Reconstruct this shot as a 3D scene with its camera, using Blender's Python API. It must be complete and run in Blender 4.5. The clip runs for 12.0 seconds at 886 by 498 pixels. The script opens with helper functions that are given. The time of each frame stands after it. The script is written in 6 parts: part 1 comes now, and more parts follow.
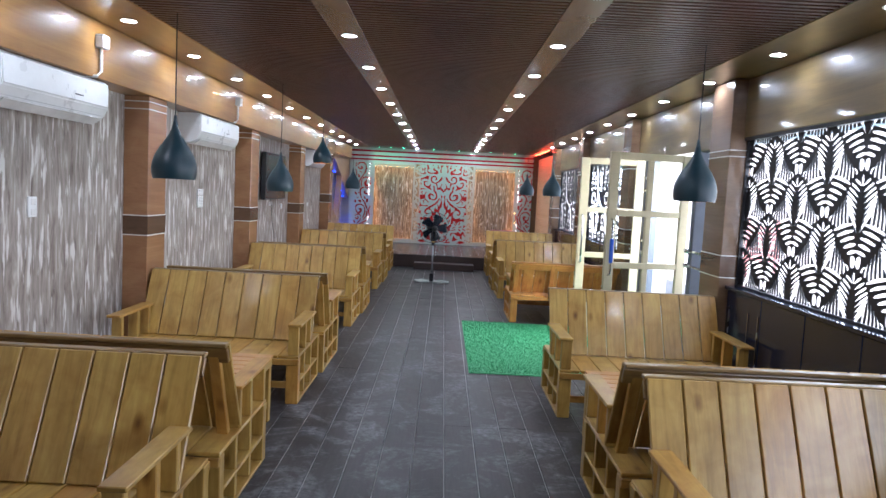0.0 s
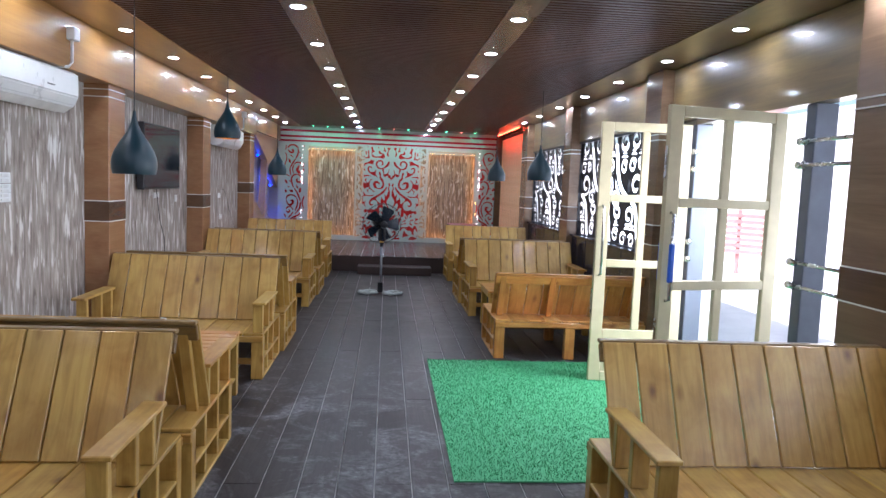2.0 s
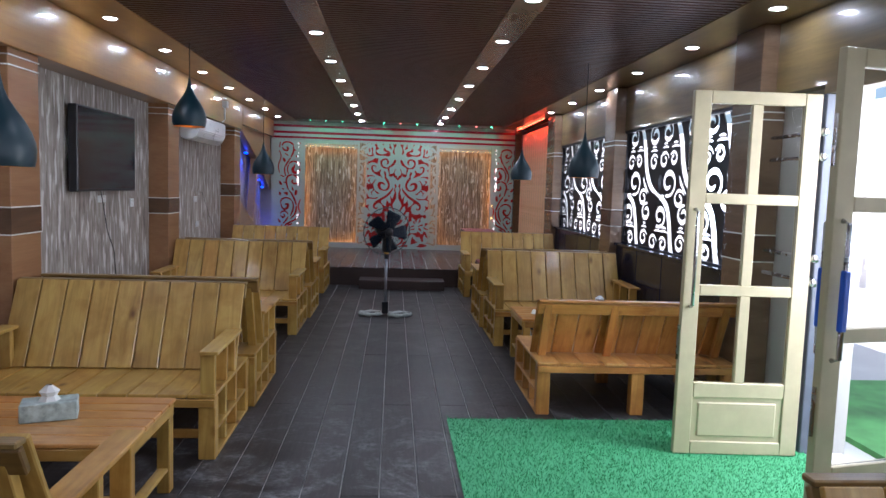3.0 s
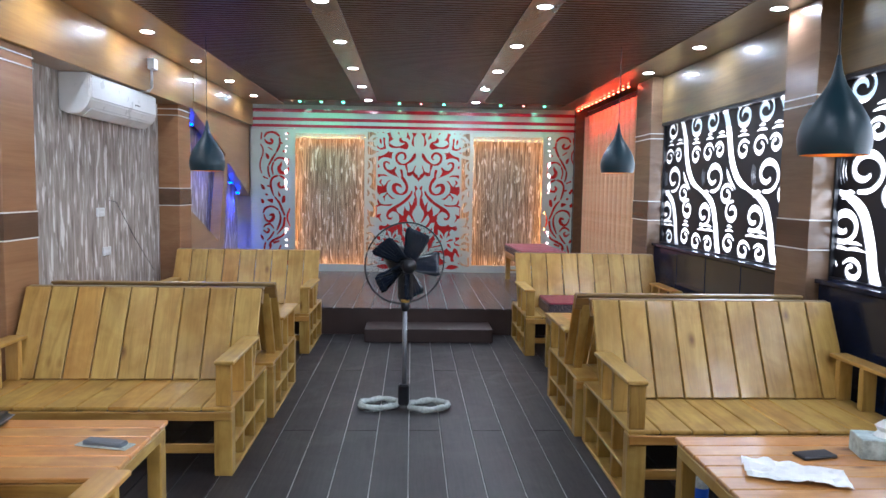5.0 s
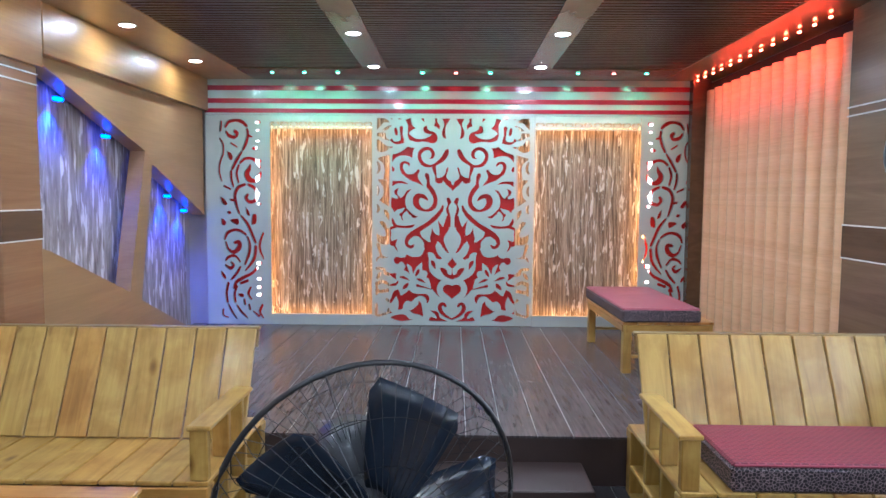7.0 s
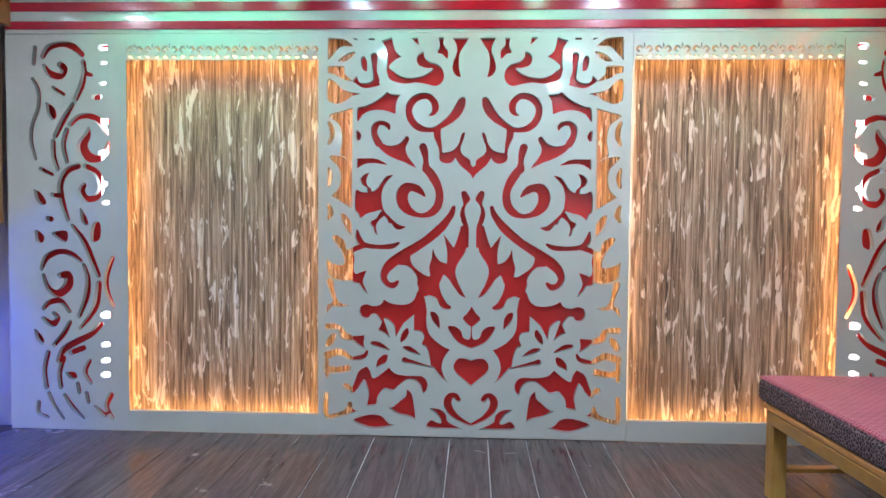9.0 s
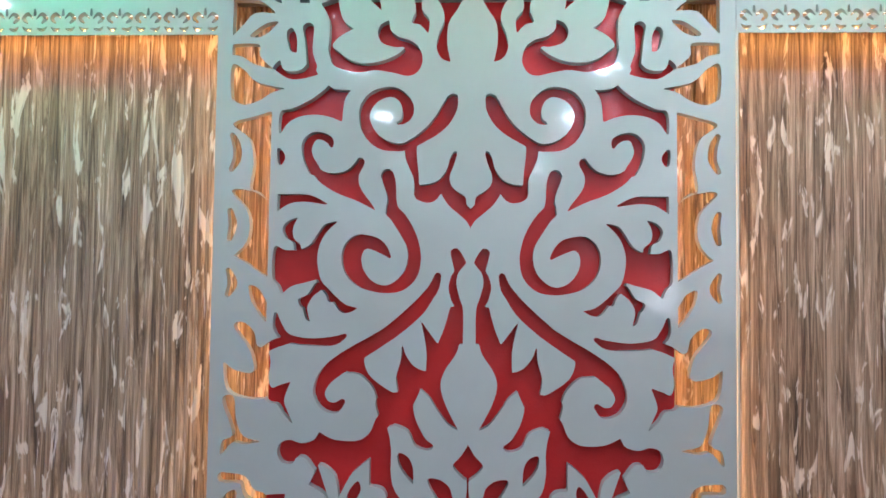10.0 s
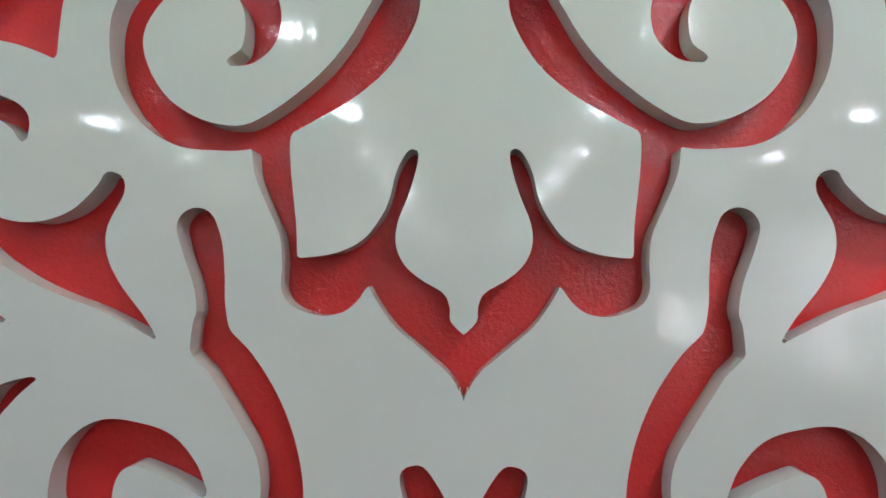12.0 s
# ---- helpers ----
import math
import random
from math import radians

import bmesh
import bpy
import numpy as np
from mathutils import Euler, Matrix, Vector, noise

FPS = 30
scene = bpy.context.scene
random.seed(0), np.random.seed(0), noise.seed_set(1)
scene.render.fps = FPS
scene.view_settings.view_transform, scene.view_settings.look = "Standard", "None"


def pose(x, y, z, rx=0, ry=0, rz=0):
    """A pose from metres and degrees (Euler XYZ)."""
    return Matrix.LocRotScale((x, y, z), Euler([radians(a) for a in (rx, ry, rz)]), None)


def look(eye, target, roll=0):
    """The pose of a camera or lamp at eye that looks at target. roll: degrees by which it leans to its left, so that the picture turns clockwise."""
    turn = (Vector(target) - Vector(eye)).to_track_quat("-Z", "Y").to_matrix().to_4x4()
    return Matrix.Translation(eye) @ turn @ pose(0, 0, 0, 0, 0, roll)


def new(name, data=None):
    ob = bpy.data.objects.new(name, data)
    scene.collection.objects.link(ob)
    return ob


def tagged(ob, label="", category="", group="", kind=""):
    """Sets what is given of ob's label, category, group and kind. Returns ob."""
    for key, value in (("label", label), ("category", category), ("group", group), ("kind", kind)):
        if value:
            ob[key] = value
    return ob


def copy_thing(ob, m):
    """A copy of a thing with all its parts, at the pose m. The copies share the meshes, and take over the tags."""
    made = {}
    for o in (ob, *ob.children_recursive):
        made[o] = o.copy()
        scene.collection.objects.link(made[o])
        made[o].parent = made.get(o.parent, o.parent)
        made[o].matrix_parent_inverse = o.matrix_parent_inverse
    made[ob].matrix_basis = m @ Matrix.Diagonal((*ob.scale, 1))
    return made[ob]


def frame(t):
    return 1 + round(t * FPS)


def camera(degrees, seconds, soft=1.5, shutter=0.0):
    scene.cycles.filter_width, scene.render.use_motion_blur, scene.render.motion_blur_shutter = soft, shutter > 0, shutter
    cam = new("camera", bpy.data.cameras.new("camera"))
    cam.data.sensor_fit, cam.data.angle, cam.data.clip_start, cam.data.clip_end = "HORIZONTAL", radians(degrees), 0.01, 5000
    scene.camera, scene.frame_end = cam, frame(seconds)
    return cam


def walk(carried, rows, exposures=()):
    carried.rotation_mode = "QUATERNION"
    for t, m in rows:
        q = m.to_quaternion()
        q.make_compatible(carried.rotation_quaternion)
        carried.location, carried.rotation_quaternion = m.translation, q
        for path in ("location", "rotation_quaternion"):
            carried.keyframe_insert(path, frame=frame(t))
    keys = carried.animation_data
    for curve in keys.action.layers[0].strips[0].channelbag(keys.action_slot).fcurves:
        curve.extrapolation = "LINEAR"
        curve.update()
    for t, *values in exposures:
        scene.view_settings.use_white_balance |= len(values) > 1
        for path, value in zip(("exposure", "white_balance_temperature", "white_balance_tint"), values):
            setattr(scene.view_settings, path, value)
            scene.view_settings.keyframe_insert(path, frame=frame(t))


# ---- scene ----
cam = camera(64.6, 12.0)
PATH = [
    (0, (0.118, -3.224, 1.604), (0.123, -1.23, 1.442), 2.9),
    (0.5, (0.097, -2.684, 1.595), (0.149, -0.693, 1.418), 2.9),
    (1, (0.063, -2.078, 1.589), (0.184, -0.09, 1.403), 2.7),
    (1.5, (0.023, -1.301, 1.586), (0.182, 0.684, 1.397), 2.3),
    (2, (0.023, -0.555, 1.542), (0.187, 1.43, 1.358), 2.3),
    (2.5, (0.041, 0.308, 1.528), (0.195, 2.293, 1.347), 2.0),
    (2.8, (-0.005, 0.737, 1.502), (0.155, 2.723, 1.326), 1.9),
    (3, (0.041, 1.054, 1.504), (0.184, 3.041, 1.326), 1.9),
    (3.2, (0.028, 1.38, 1.509), (0.164, 3.368, 1.328), 1.8),
    (5, (0.009, 4.447, 1.454), (0.099, 6.438, 1.288), 0.9),
    (5.5, (0.043, 5.353, 1.457), (0.089, 7.346, 1.296), 0.8),
    (6, (0.046, 6.129, 1.458), (0.057, 8.123, 1.301), 0.7),
    (6.5, (0.11, 7.03, 1.49), (0.09, 9.024, 1.336), 0.5),
    (7, (0.115, 7.808, 1.53), (0.084, 9.802, 1.38), 0.4),
    (7.2, (0.14, 8.119, 1.517), (0.099, 10.114, 1.377), 0.5),
    (9, (0.106, 11.063, 1.373), (0.019, 13.059, 1.289), 0.5),
    (9.5, (0.076, 11.805, 1.410), (-0.004, 13.803, 1.355), 0.4),
    (10, (0.114, 12.483, 1.432), (0.023, 14.479, 1.511), 0.7),
    (10.5, (0.120, 12.952, 1.497), (0.020, 14.943, 1.654), 0.7),
    (11, (0.140, 13.445, 1.580), (0.010, 15.436, 1.732), 0.5),
    (11.5, (0.128, 13.750, 1.653), (0.019, 15.744, 1.753), 0.3),
    (12, (0.105, 13.915, 1.681), (0.030, 15.911, 1.782), 0.2),
]
walk(cam, [(t, look(eye, target, roll)) for t, eye, target, roll in PATH],
     [(0.0, 0.98, 5650, 15), (2.0, 0.90, 5650, 17), (2.5, 0.66, 5650, 17), (3.0, 0.38, 5650, 17), (5.0, 1.28, 5550, 13), (6.0, 1.36, 5350, 12), (7.0, 1.55, 5350, 10), (9.0, 1.46, 5550, 10), (10.0, 1.20, 5550, 14), (11.0, 1.02, 5700, 14), (12.0, 1.17, 6200, 15)])

# ---- world, sun and exposure ----
world = bpy.data.worlds.new("sky")
scene.world = world
world.use_nodes = True
wn = world.node_tree
sky = wn.nodes.new("ShaderNodeTexSky")
sky.sky_type = "NISHITA"
sky.sun_disc = False
sky.sun_elevation, sky.sun_rotation = radians(52), radians(-90)
sky.air_density, sky.dust_density = 1.0, 3.0
wn.nodes["Background"].inputs[1].default_value = 0.15
wn.links.new(sky.outputs[0], wn.nodes["Background"].inputs[0])
sun_data = bpy.data.lights.new("sun", "SUN")
sun_data.energy, sun_data.angle, sun_data.color = 5.0, radians(0.6), (1.0, 0.95, 0.88)
sun = new("sun", sun_data)
sun.matrix_world = look((-30, 0, 38), (0, 0, 0))

for y0, y1, watts in ((-3.6, -1.0, 32.0), (-0.6, 2.5, 39.0), (5.93, 8.58, 27.0), (8.95, 11.5, 27.0)):
    ld = bpy.data.lights.new("daylight", "AREA")
    ld.shape, ld.size, ld.size_y, ld.energy, ld.color = "RECTANGLE", y1 - y0, 1.1, watts, (0.92, 0.96, 1.0)
    lo = new("daylight", ld)
    lo.matrix_world = Matrix.Translation((2.84, (y0 + y1) / 2, 1.56)) @ Euler((radians(90), 0, radians(90))).to_matrix().to_4x4()

ld = bpy.data.lights.new("door_daylight", "AREA")
ld.shape, ld.size, ld.size_y, ld.energy, ld.color = "RECTANGLE", 1.6, 0.9, 50.0, (0.95, 0.98, 1.0)
lo = new("door_daylight", ld)
lo.matrix_world = look((3.25, 4.25, 2.70), (1.9, 4.8, 0.7))
ld = bpy.data.lights.new("garden_daylight", "AREA")
ld.shape, ld.size, ld.size_y, ld.energy, ld.color = "RECTANGLE", 0.9, 1.5, 45.0, (1.0, 0.99, 0.96)
lo = new("garden_daylight", ld)
lo.matrix_world = look((3.10, 4.15, 1.5), (2.05, 4.86, 1.0))

# ---- dimensions of the hall ----
WY = 14.56            # face of the stage wall
CX = 0.10             # axis of the hall
CEIL = 2.63
LW, RW = -2.48, 2.57  # wallpaper, screens
LB, RB = -2.25, 2.52  # faces of the beams
LP, RP = -2.28, 2.41  # faces of the pillars
STAGE_Y, STAGE_Z = 11.44, 0.27
BACK = -5.6


# ---- materials ----
def node_mat(name, rough=0.5, metal=0.0):
    m = bpy.data.materials.new(name)
    m.use_nodes = True
    t = m.node_tree
    b = t.nodes["Principled BSDF"]
    b.inputs["Roughness"].default_value = rough
    b.inputs["Metallic"].default_value = metal
    return m, t, b


def coords(t, scale, kind="Object", loc=(0, 0, 0)):
    tc = t.nodes.new("ShaderNodeTexCoord")
    mp = t.nodes.new("ShaderNodeMapping")
    mp.inputs["Scale"].default_value = scale
    mp.inputs["Location"].default_value = loc
    t.links.new(tc.outputs[kind], mp.inputs[0])
    return mp


def noise_tex(t, vec, scale, detail=4, rough=0.6, dist=0.0):
    n = t.nodes.new("ShaderNodeTexNoise")
    n.inputs["Scale"].default_value = scale
    n.inputs["Detail"].default_value = detail
    n.inputs["Roughness"].default_value = rough
    n.inputs["Distortion"].default_value = dist
    t.links.new(vec, n.inputs["Vector"])
    return n


def ramp(t, fac, stops):
    r = t.nodes.new("ShaderNodeValToRGB")
    e = r.color_ramp.elements
    e[0].position, e[0].color = stops[0][0], (*stops[0][1], 1)
    e[1].position, e[1].color = stops[-1][0], (*stops[-1][1], 1)
    for p, c in stops[1:-1]:
        k = e.new(p)
        k.color = (*c, 1)
    t.links.new(fac, r.inputs[0])
    return r


def mix(t, fac, a, b, mode="MIX"):
    m = t.nodes.new("ShaderNodeMix")
    m.data_type, m.blend_type = "RGBA", mode
    for sock, v in ((m.inputs[0], fac), (m.inputs[6], a), (m.inputs[7], b)):
        if isinstance(v, (int, float)):
            sock.default_value = v
        elif isinstance(v, tuple):
            sock.default_value = (*v, 1)
        else:
            t.links.new(v, sock)
    return m.outputs[2]


def bump(t, b, height, strength=0.3, dist=0.01):
    n = t.nodes.new("ShaderNodeBump")
    n.inputs["Strength"].default_value = strength
    n.inputs["Distance"].default_value = dist
    t.links.new(height, n.inputs["Height"])
    t.links.new(n.outputs[0], b.inputs["Normal"])


def plain(name, col, rough=0.5, metal=0.0, vary=0.12, scale=8.0, grain=0.02):
    """Paint, metal or plastic with blotches at two scales."""
    m, t, b = node_mat(name, rough, metal)
    mp = coords(t, (1, 1, 1))
    big = noise_tex(t, mp.outputs[0], scale, 3)
    lo = tuple(c * (1 - vary) for c in col)
    hi = tuple(min(1, c * (1 + vary)) for c in col)
    r = ramp(t, big.outputs[0], [(0.3, lo), (0.7, hi)])
    t.links.new(r.outputs[0], b.inputs["Base Color"])
    fine = noise_tex(t, mp.outputs[0], 140, 3)
    if grain:
        bump(t, b, fine.outputs[0], grain * 5, 0.002)
    rr = t.nodes.new("ShaderNodeMapRange")
    rr.inputs[3].default_value, rr.inputs[4].default_value = max(0.02, rough - 0.07), min(1, rough + 0.1)
    t.links.new(big.outputs[0], rr.inputs[0])
    t.links.new(rr.outputs[0], b.inputs["Roughness"])
    return m


def gloss_paint(name, col, rough, stretch, scale, relief, vary):
    """Brushed or rolled gloss paint: faint clouds, and a fine relief that breaks the highlights."""
    m, t, b = node_mat(name, rough)
    clouds = noise_tex(t, coords(t, (1, 1, 1)).outputs[0], 4.0, 4)
    r = ramp(t, clouds.outputs[0], [(0.3, tuple(c * (1 - vary) for c in col)), (0.7, tuple(c * (1 + vary) for c in col))])
    t.links.new(r.outputs[0], b.inputs["Base Color"])
    brush = noise_tex(t, coords(t, stretch).outputs[0], scale, 3, 0.55, 0.3)
    wavy = noise_tex(t, coords(t, (1, 1, 0.6)).outputs[0], 9.0, 2)
    bump(t, b, mix(t, 0.35, brush.outputs[0], wavy.outputs[0]), relief, 0.002)
    return m


def glow(name, col, strength):
    m, t, b = node_mat(name, 0.5)
    b.inputs["Base Color"].default_value = (*col, 1)
    b.inputs["Emission Color"].default_value = (*col, 1)
    b.inputs["Emission Strength"].default_value = strength
    return m


def pine(name, pale, mid, dark, axis=2, rough=0.40, coat=0.45):
    """Varnished pine: long grain, knots, and a shade of its own for each board."""
    m, t, b = node_mat(name, rough)
    info = t.nodes.new("ShaderNodeObjectInfo")
    add = t.nodes.new("ShaderNodeVectorMath")
    tc = t.nodes.new("ShaderNodeTexCoord")
    sc = t.nodes.new("ShaderNodeVectorMath")
    sc.operation = "SCALE"
    comb = t.nodes.new("ShaderNodeCombineXYZ")
    for k in range(3):
        t.links.new(info.outputs["Random"], comb.inputs[k])
    t.links.new(comb.outputs[0], sc.inputs[0])
    sc.inputs["Scale"].default_value = 37.0
    t.links.new(tc.outputs["Object"], add.inputs[0])
    t.links.new(sc.outputs[0], add.inputs[1])
    mp = t.nodes.new("ShaderNodeMapping")
    s = [9.0, 9.0, 9.0]
    s[axis] = 0.9
    mp.inputs["Scale"].default_value = s
    t.links.new(add.outputs[0], mp.inputs[0])
    g = noise_tex(t, mp.outputs[0], 2.2, 5, 0.6, 1.2)
    wv = t.nodes.new("ShaderNodeTexNoise")
    wv.inputs["Scale"].default_value, wv.inputs["Detail"].default_value = 11.0, 3
    t.links.new(mp.outputs[0], wv.inputs["Vector"])
    base = ramp(t, g.outputs[0], [(0.18, dark), (0.5, mid), (0.78, pale)])
    fine = ramp(t, wv.outputs[0], [(0.35, (0.72, 0.66, 0.58)), (0.6, (1, 1, 1))])
    c1 = mix(t, 0.16, base.outputs[0], fine.outputs[0], "MULTIPLY")
    mk = t.nodes.new("ShaderNodeMapping")
    ks = [7.0, 7.0, 7.0]
    ks[axis] = 3.6
    mk.inputs["Scale"].default_value = ks
    t.links.new(add.outputs[0], mk.inputs[0])
    vo = t.nodes.new("ShaderNodeTexVoronoi")
    vo.inputs["Scale"].default_value = 0.8
    t.links.new(mk.outputs[0], vo.inputs["Vector"])
    kn = ramp(t, vo.outputs["Distance"], [(0.03, (0.25, 0.15, 0.08)), (0.09, (0.62, 0.52, 0.40)), (0.16, (1, 1, 1))])
    c2 = mix(t, 0.9, c1, kn.outputs[0], "MULTIPLY")
    tone = ramp(t, info.outputs["Random"], [(0.0, (0.72, 0.66, 0.56)), (0.35, (1, 0.97, 0.9)), (0.7, (0.92, 0.9, 0.86)), (1.0, (1.0, 0.80, 0.62))])
    blot = noise_tex(t, add.outputs[0], 4.5, 4, 0.6, 0.5)
    bl = ramp(t, blot.outputs[0], [(0.34, (0.70, 0.58, 0.44)), (0.58, (1, 1, 1))])
    c2 = mix(t, 0.8, c2, bl.outputs[0], "MULTIPLY")
    c3 = mix(t, 0.8, c2, tone.outputs[0], "MULTIPLY")
    t.links.new(c3, b.inputs["Base Color"])
    b.inputs["Coat Weight"].default_value = coat
    b.inputs["Coat Roughness"].default_value = 0.16
    bump(t, b, wv.outputs[0], 0.12, 0.004)
    return m


PINE_Z = pine("pine_upright", (0.63, 0.440, 0.130), (0.525, 0.342, 0.086), (0.32, 0.190, 0.045), 2)
PINE_Y = pine("pine_lengthwise", (0.63, 0.440, 0.130), (0.525, 0.342, 0.086), (0.32, 0.190, 0.045), 1)
PINE_X = pine("pine_crosswise", (0.57, 0.36, 0.10), (0.44, 0.255, 0.06), (0.27, 0.14, 0.035), 0)
# darker pine for bench rails and caps; their shade is in the colour
CAP = pine("pine_shaded", (0.36, 0.25, 0.09), (0.27, 0.175, 0.06), (0.15, 0.09, 0.03), 0)
TABLE = pine("pine_table", (0.74, 0.42, 0.14), (0.64, 0.33, 0.10), (0.48, 0.22, 0.06), 0, 0.3, 0.5)
ORANGE_Z = pine("orange_pine_upright", (0.66, 0.36, 0.10), (0.54, 0.26, 0.065), (0.36, 0.15, 0.035), 2)
ORANGE_Y = pine("orange_pine_lengthwise", (0.72, 0.42, 0.14), (0.60, 0.32, 0.09), (0.42, 0.20, 0.05), 1)
ORANGE_X = pine("orange_pine_crosswise", (0.66, 0.36, 0.10), (0.54, 0.26, 0.065), (0.36, 0.15, 0.035), 0)


def lacquer(name, col, dark, rough=0.16, coat=0.0, relief=0.25):
    """Glossy veneer with faint horizontal figure, under a clear coat where it has one."""
    m, t, b = node_mat(name, rough)
    b.inputs["Coat Weight"].default_value = coat
    b.inputs["Coat Roughness"].default_value = 0.06
    mp = coords(t, (2.0, 0.5, 5.0))
    n = noise_tex(t, mp.outputs[0], 2.0, 5, 0.6, 0.6)
    mp2 = coords(t, (6, 1.2, 60))
    n2 = noise_tex(t, mp2.outputs[0], 2.0, 3)
    r = ramp(t, n.outputs[0], [(0.3, dark), (0.7, col)])
    f = ramp(t, n2.outputs[0], [(0.3, (0.8, 0.78, 0.75)), (0.65, (1, 1, 1))])
    t.links.new(mix(t, 0.5, r.outputs[0], f.outputs[0], "MULTIPLY"), b.inputs["Base Color"])
    mp3 = coords(t, (1, 1, 1))
    n3 = noise_tex(t, mp3.outputs[0], 5.0, 3)
    bump(t, b, n3.outputs[0], relief, 0.006)
    return m


# _R: the garden side, in a darker tone than the wallpaper side
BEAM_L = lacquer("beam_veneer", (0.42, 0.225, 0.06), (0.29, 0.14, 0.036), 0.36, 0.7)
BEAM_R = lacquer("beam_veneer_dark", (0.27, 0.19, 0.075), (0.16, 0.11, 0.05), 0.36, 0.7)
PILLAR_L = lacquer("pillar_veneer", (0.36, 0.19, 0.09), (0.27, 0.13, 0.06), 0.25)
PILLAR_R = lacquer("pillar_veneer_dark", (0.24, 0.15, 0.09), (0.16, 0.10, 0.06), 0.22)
BAND = lacquer("pillar_band", (0.14, 0.075, 0.04), (0.09, 0.05, 0.028), 0.25)
LINE = plain("inlay_line", (0.75, 0.72, 0.66), 0.35)
SOFFIT = lacquer("ceiling_strip", (0.20, 0.13, 0.09), (0.15, 0.095, 0.065), 0.22)
SLAT = lacquer("ceiling_slat", (0.122, 0.052, 0.034), (0.072, 0.031, 0.021), 0.36, 0.0, 0.05)
SLOT = plain("ceiling_slot", (0.012, 0.008, 0.006), 0.8)
NAVY = plain("dark_panel", (0.009, 0.015, 0.036), 0.14)
SCREEN = plain("screen_black", (0.012, 0.012, 0.016), 0.45)
PLATE = gloss_paint("pearl_paint", (0.47, 0.505, 0.47), 0.06, (1, 1, 0.12), 90, 0.14, 0.04)
RED = gloss_paint("red_backing", (0.50, 0.022, 0.022), 0.17, (1, 1, 1), 210, 0.8, 0.12)
STRIPE = plain("red_stripe", (0.34, 0.012, 0.03), 0.2)
WHITE = plain("white_plastic", (0.78, 0.80, 0.80), 0.28, 0.0, 0.03)
GREYW = plain("grey_white", (0.70, 0.71, 0.70), 0.4)
BLACK = plain("black_plastic", (0.012, 0.013, 0.016), 0.3)
BLADE = plain("fan_blade", (0.012, 0.018, 0.03), 0.12)
GLOSSB = plain("tv_glass", (0.008, 0.008, 0.012), 0.06, 0.0, 0.1, 3, 0.0)
STEEL = plain("steel", (0.55, 0.55, 0.56), 0.25, 1.0)
POLE = plain("pole_grey", (0.30, 0.31, 0.33), 0.42, 0.6)
PENDANT = plain("pendant_teal", (0.006, 0.028, 0.041), 0.36)
GOLD = plain("pendant_gold", (0.75, 0.42, 0.10), 0.3, 0.7)
CREAM = plain("door_cream", (0.50, 0.435, 0.28), 0.4, 0.0, 0.08)
JAMB = plain("jamb_grey", (0.10, 0.115, 0.15), 0.45)
BLUE = plain("blue_tape", (0.02, 0.10, 0.55), 0.4)
WRAP = plain("wrapping_film", (0.46, 0.50, 0.47), 0.22, 0.0, 0.25, 40, 0.3)
PAPER = plain("paper", (0.80, 0.80, 0.78), 0.7)
STAGE_DARK = plain("stage_riser", (0.045, 0.028, 0.024), 0.4)
TANWALL = lacquer("stage_side_veneer", (0.40, 0.24, 0.11), (0.33, 0.19, 0.085), 0.3)
FLUTE = lacquer("flute_wood", (0.92, 0.60, 0.34), (0.84, 0.50, 0.27), 0.26)
LAMP = glow("downlight_white", (0.92, 0.97, 1.0), 140.0)
LAMPS = glow("downlight_stage", (0.95, 0.97, 1.0), 300.0)
LEDW = glow("led_white", (1.0, 0.97, 0.9), 0.8)
LEDO = glow("led_amber", (1.0, 0.45, 0.10), 9.5)
LEDV = glow("led_white_strong", (1.0, 0.98, 0.94), 1.6)
LEDD = glow("led_amber_dim", (1.0, 0.48, 0.11), 4.6)
LEDB = glow("led_blue", (0.01, 0.05, 1.0), 7.0)
LEDR = glow("led_red", (1.0, 0.25, 0.2), 6.0)
LEDS = glow("led_red_strong", (1.0, 0.06, 0.02), 38.0)
LEDG = glow("led_green", (0.12, 1.0, 0.50), 10.0)
# glow added inside the unlit pendants, to brighten their gold lining
BULB = glow("lining_glow", (1.0, 0.55, 0.18), 3.0)


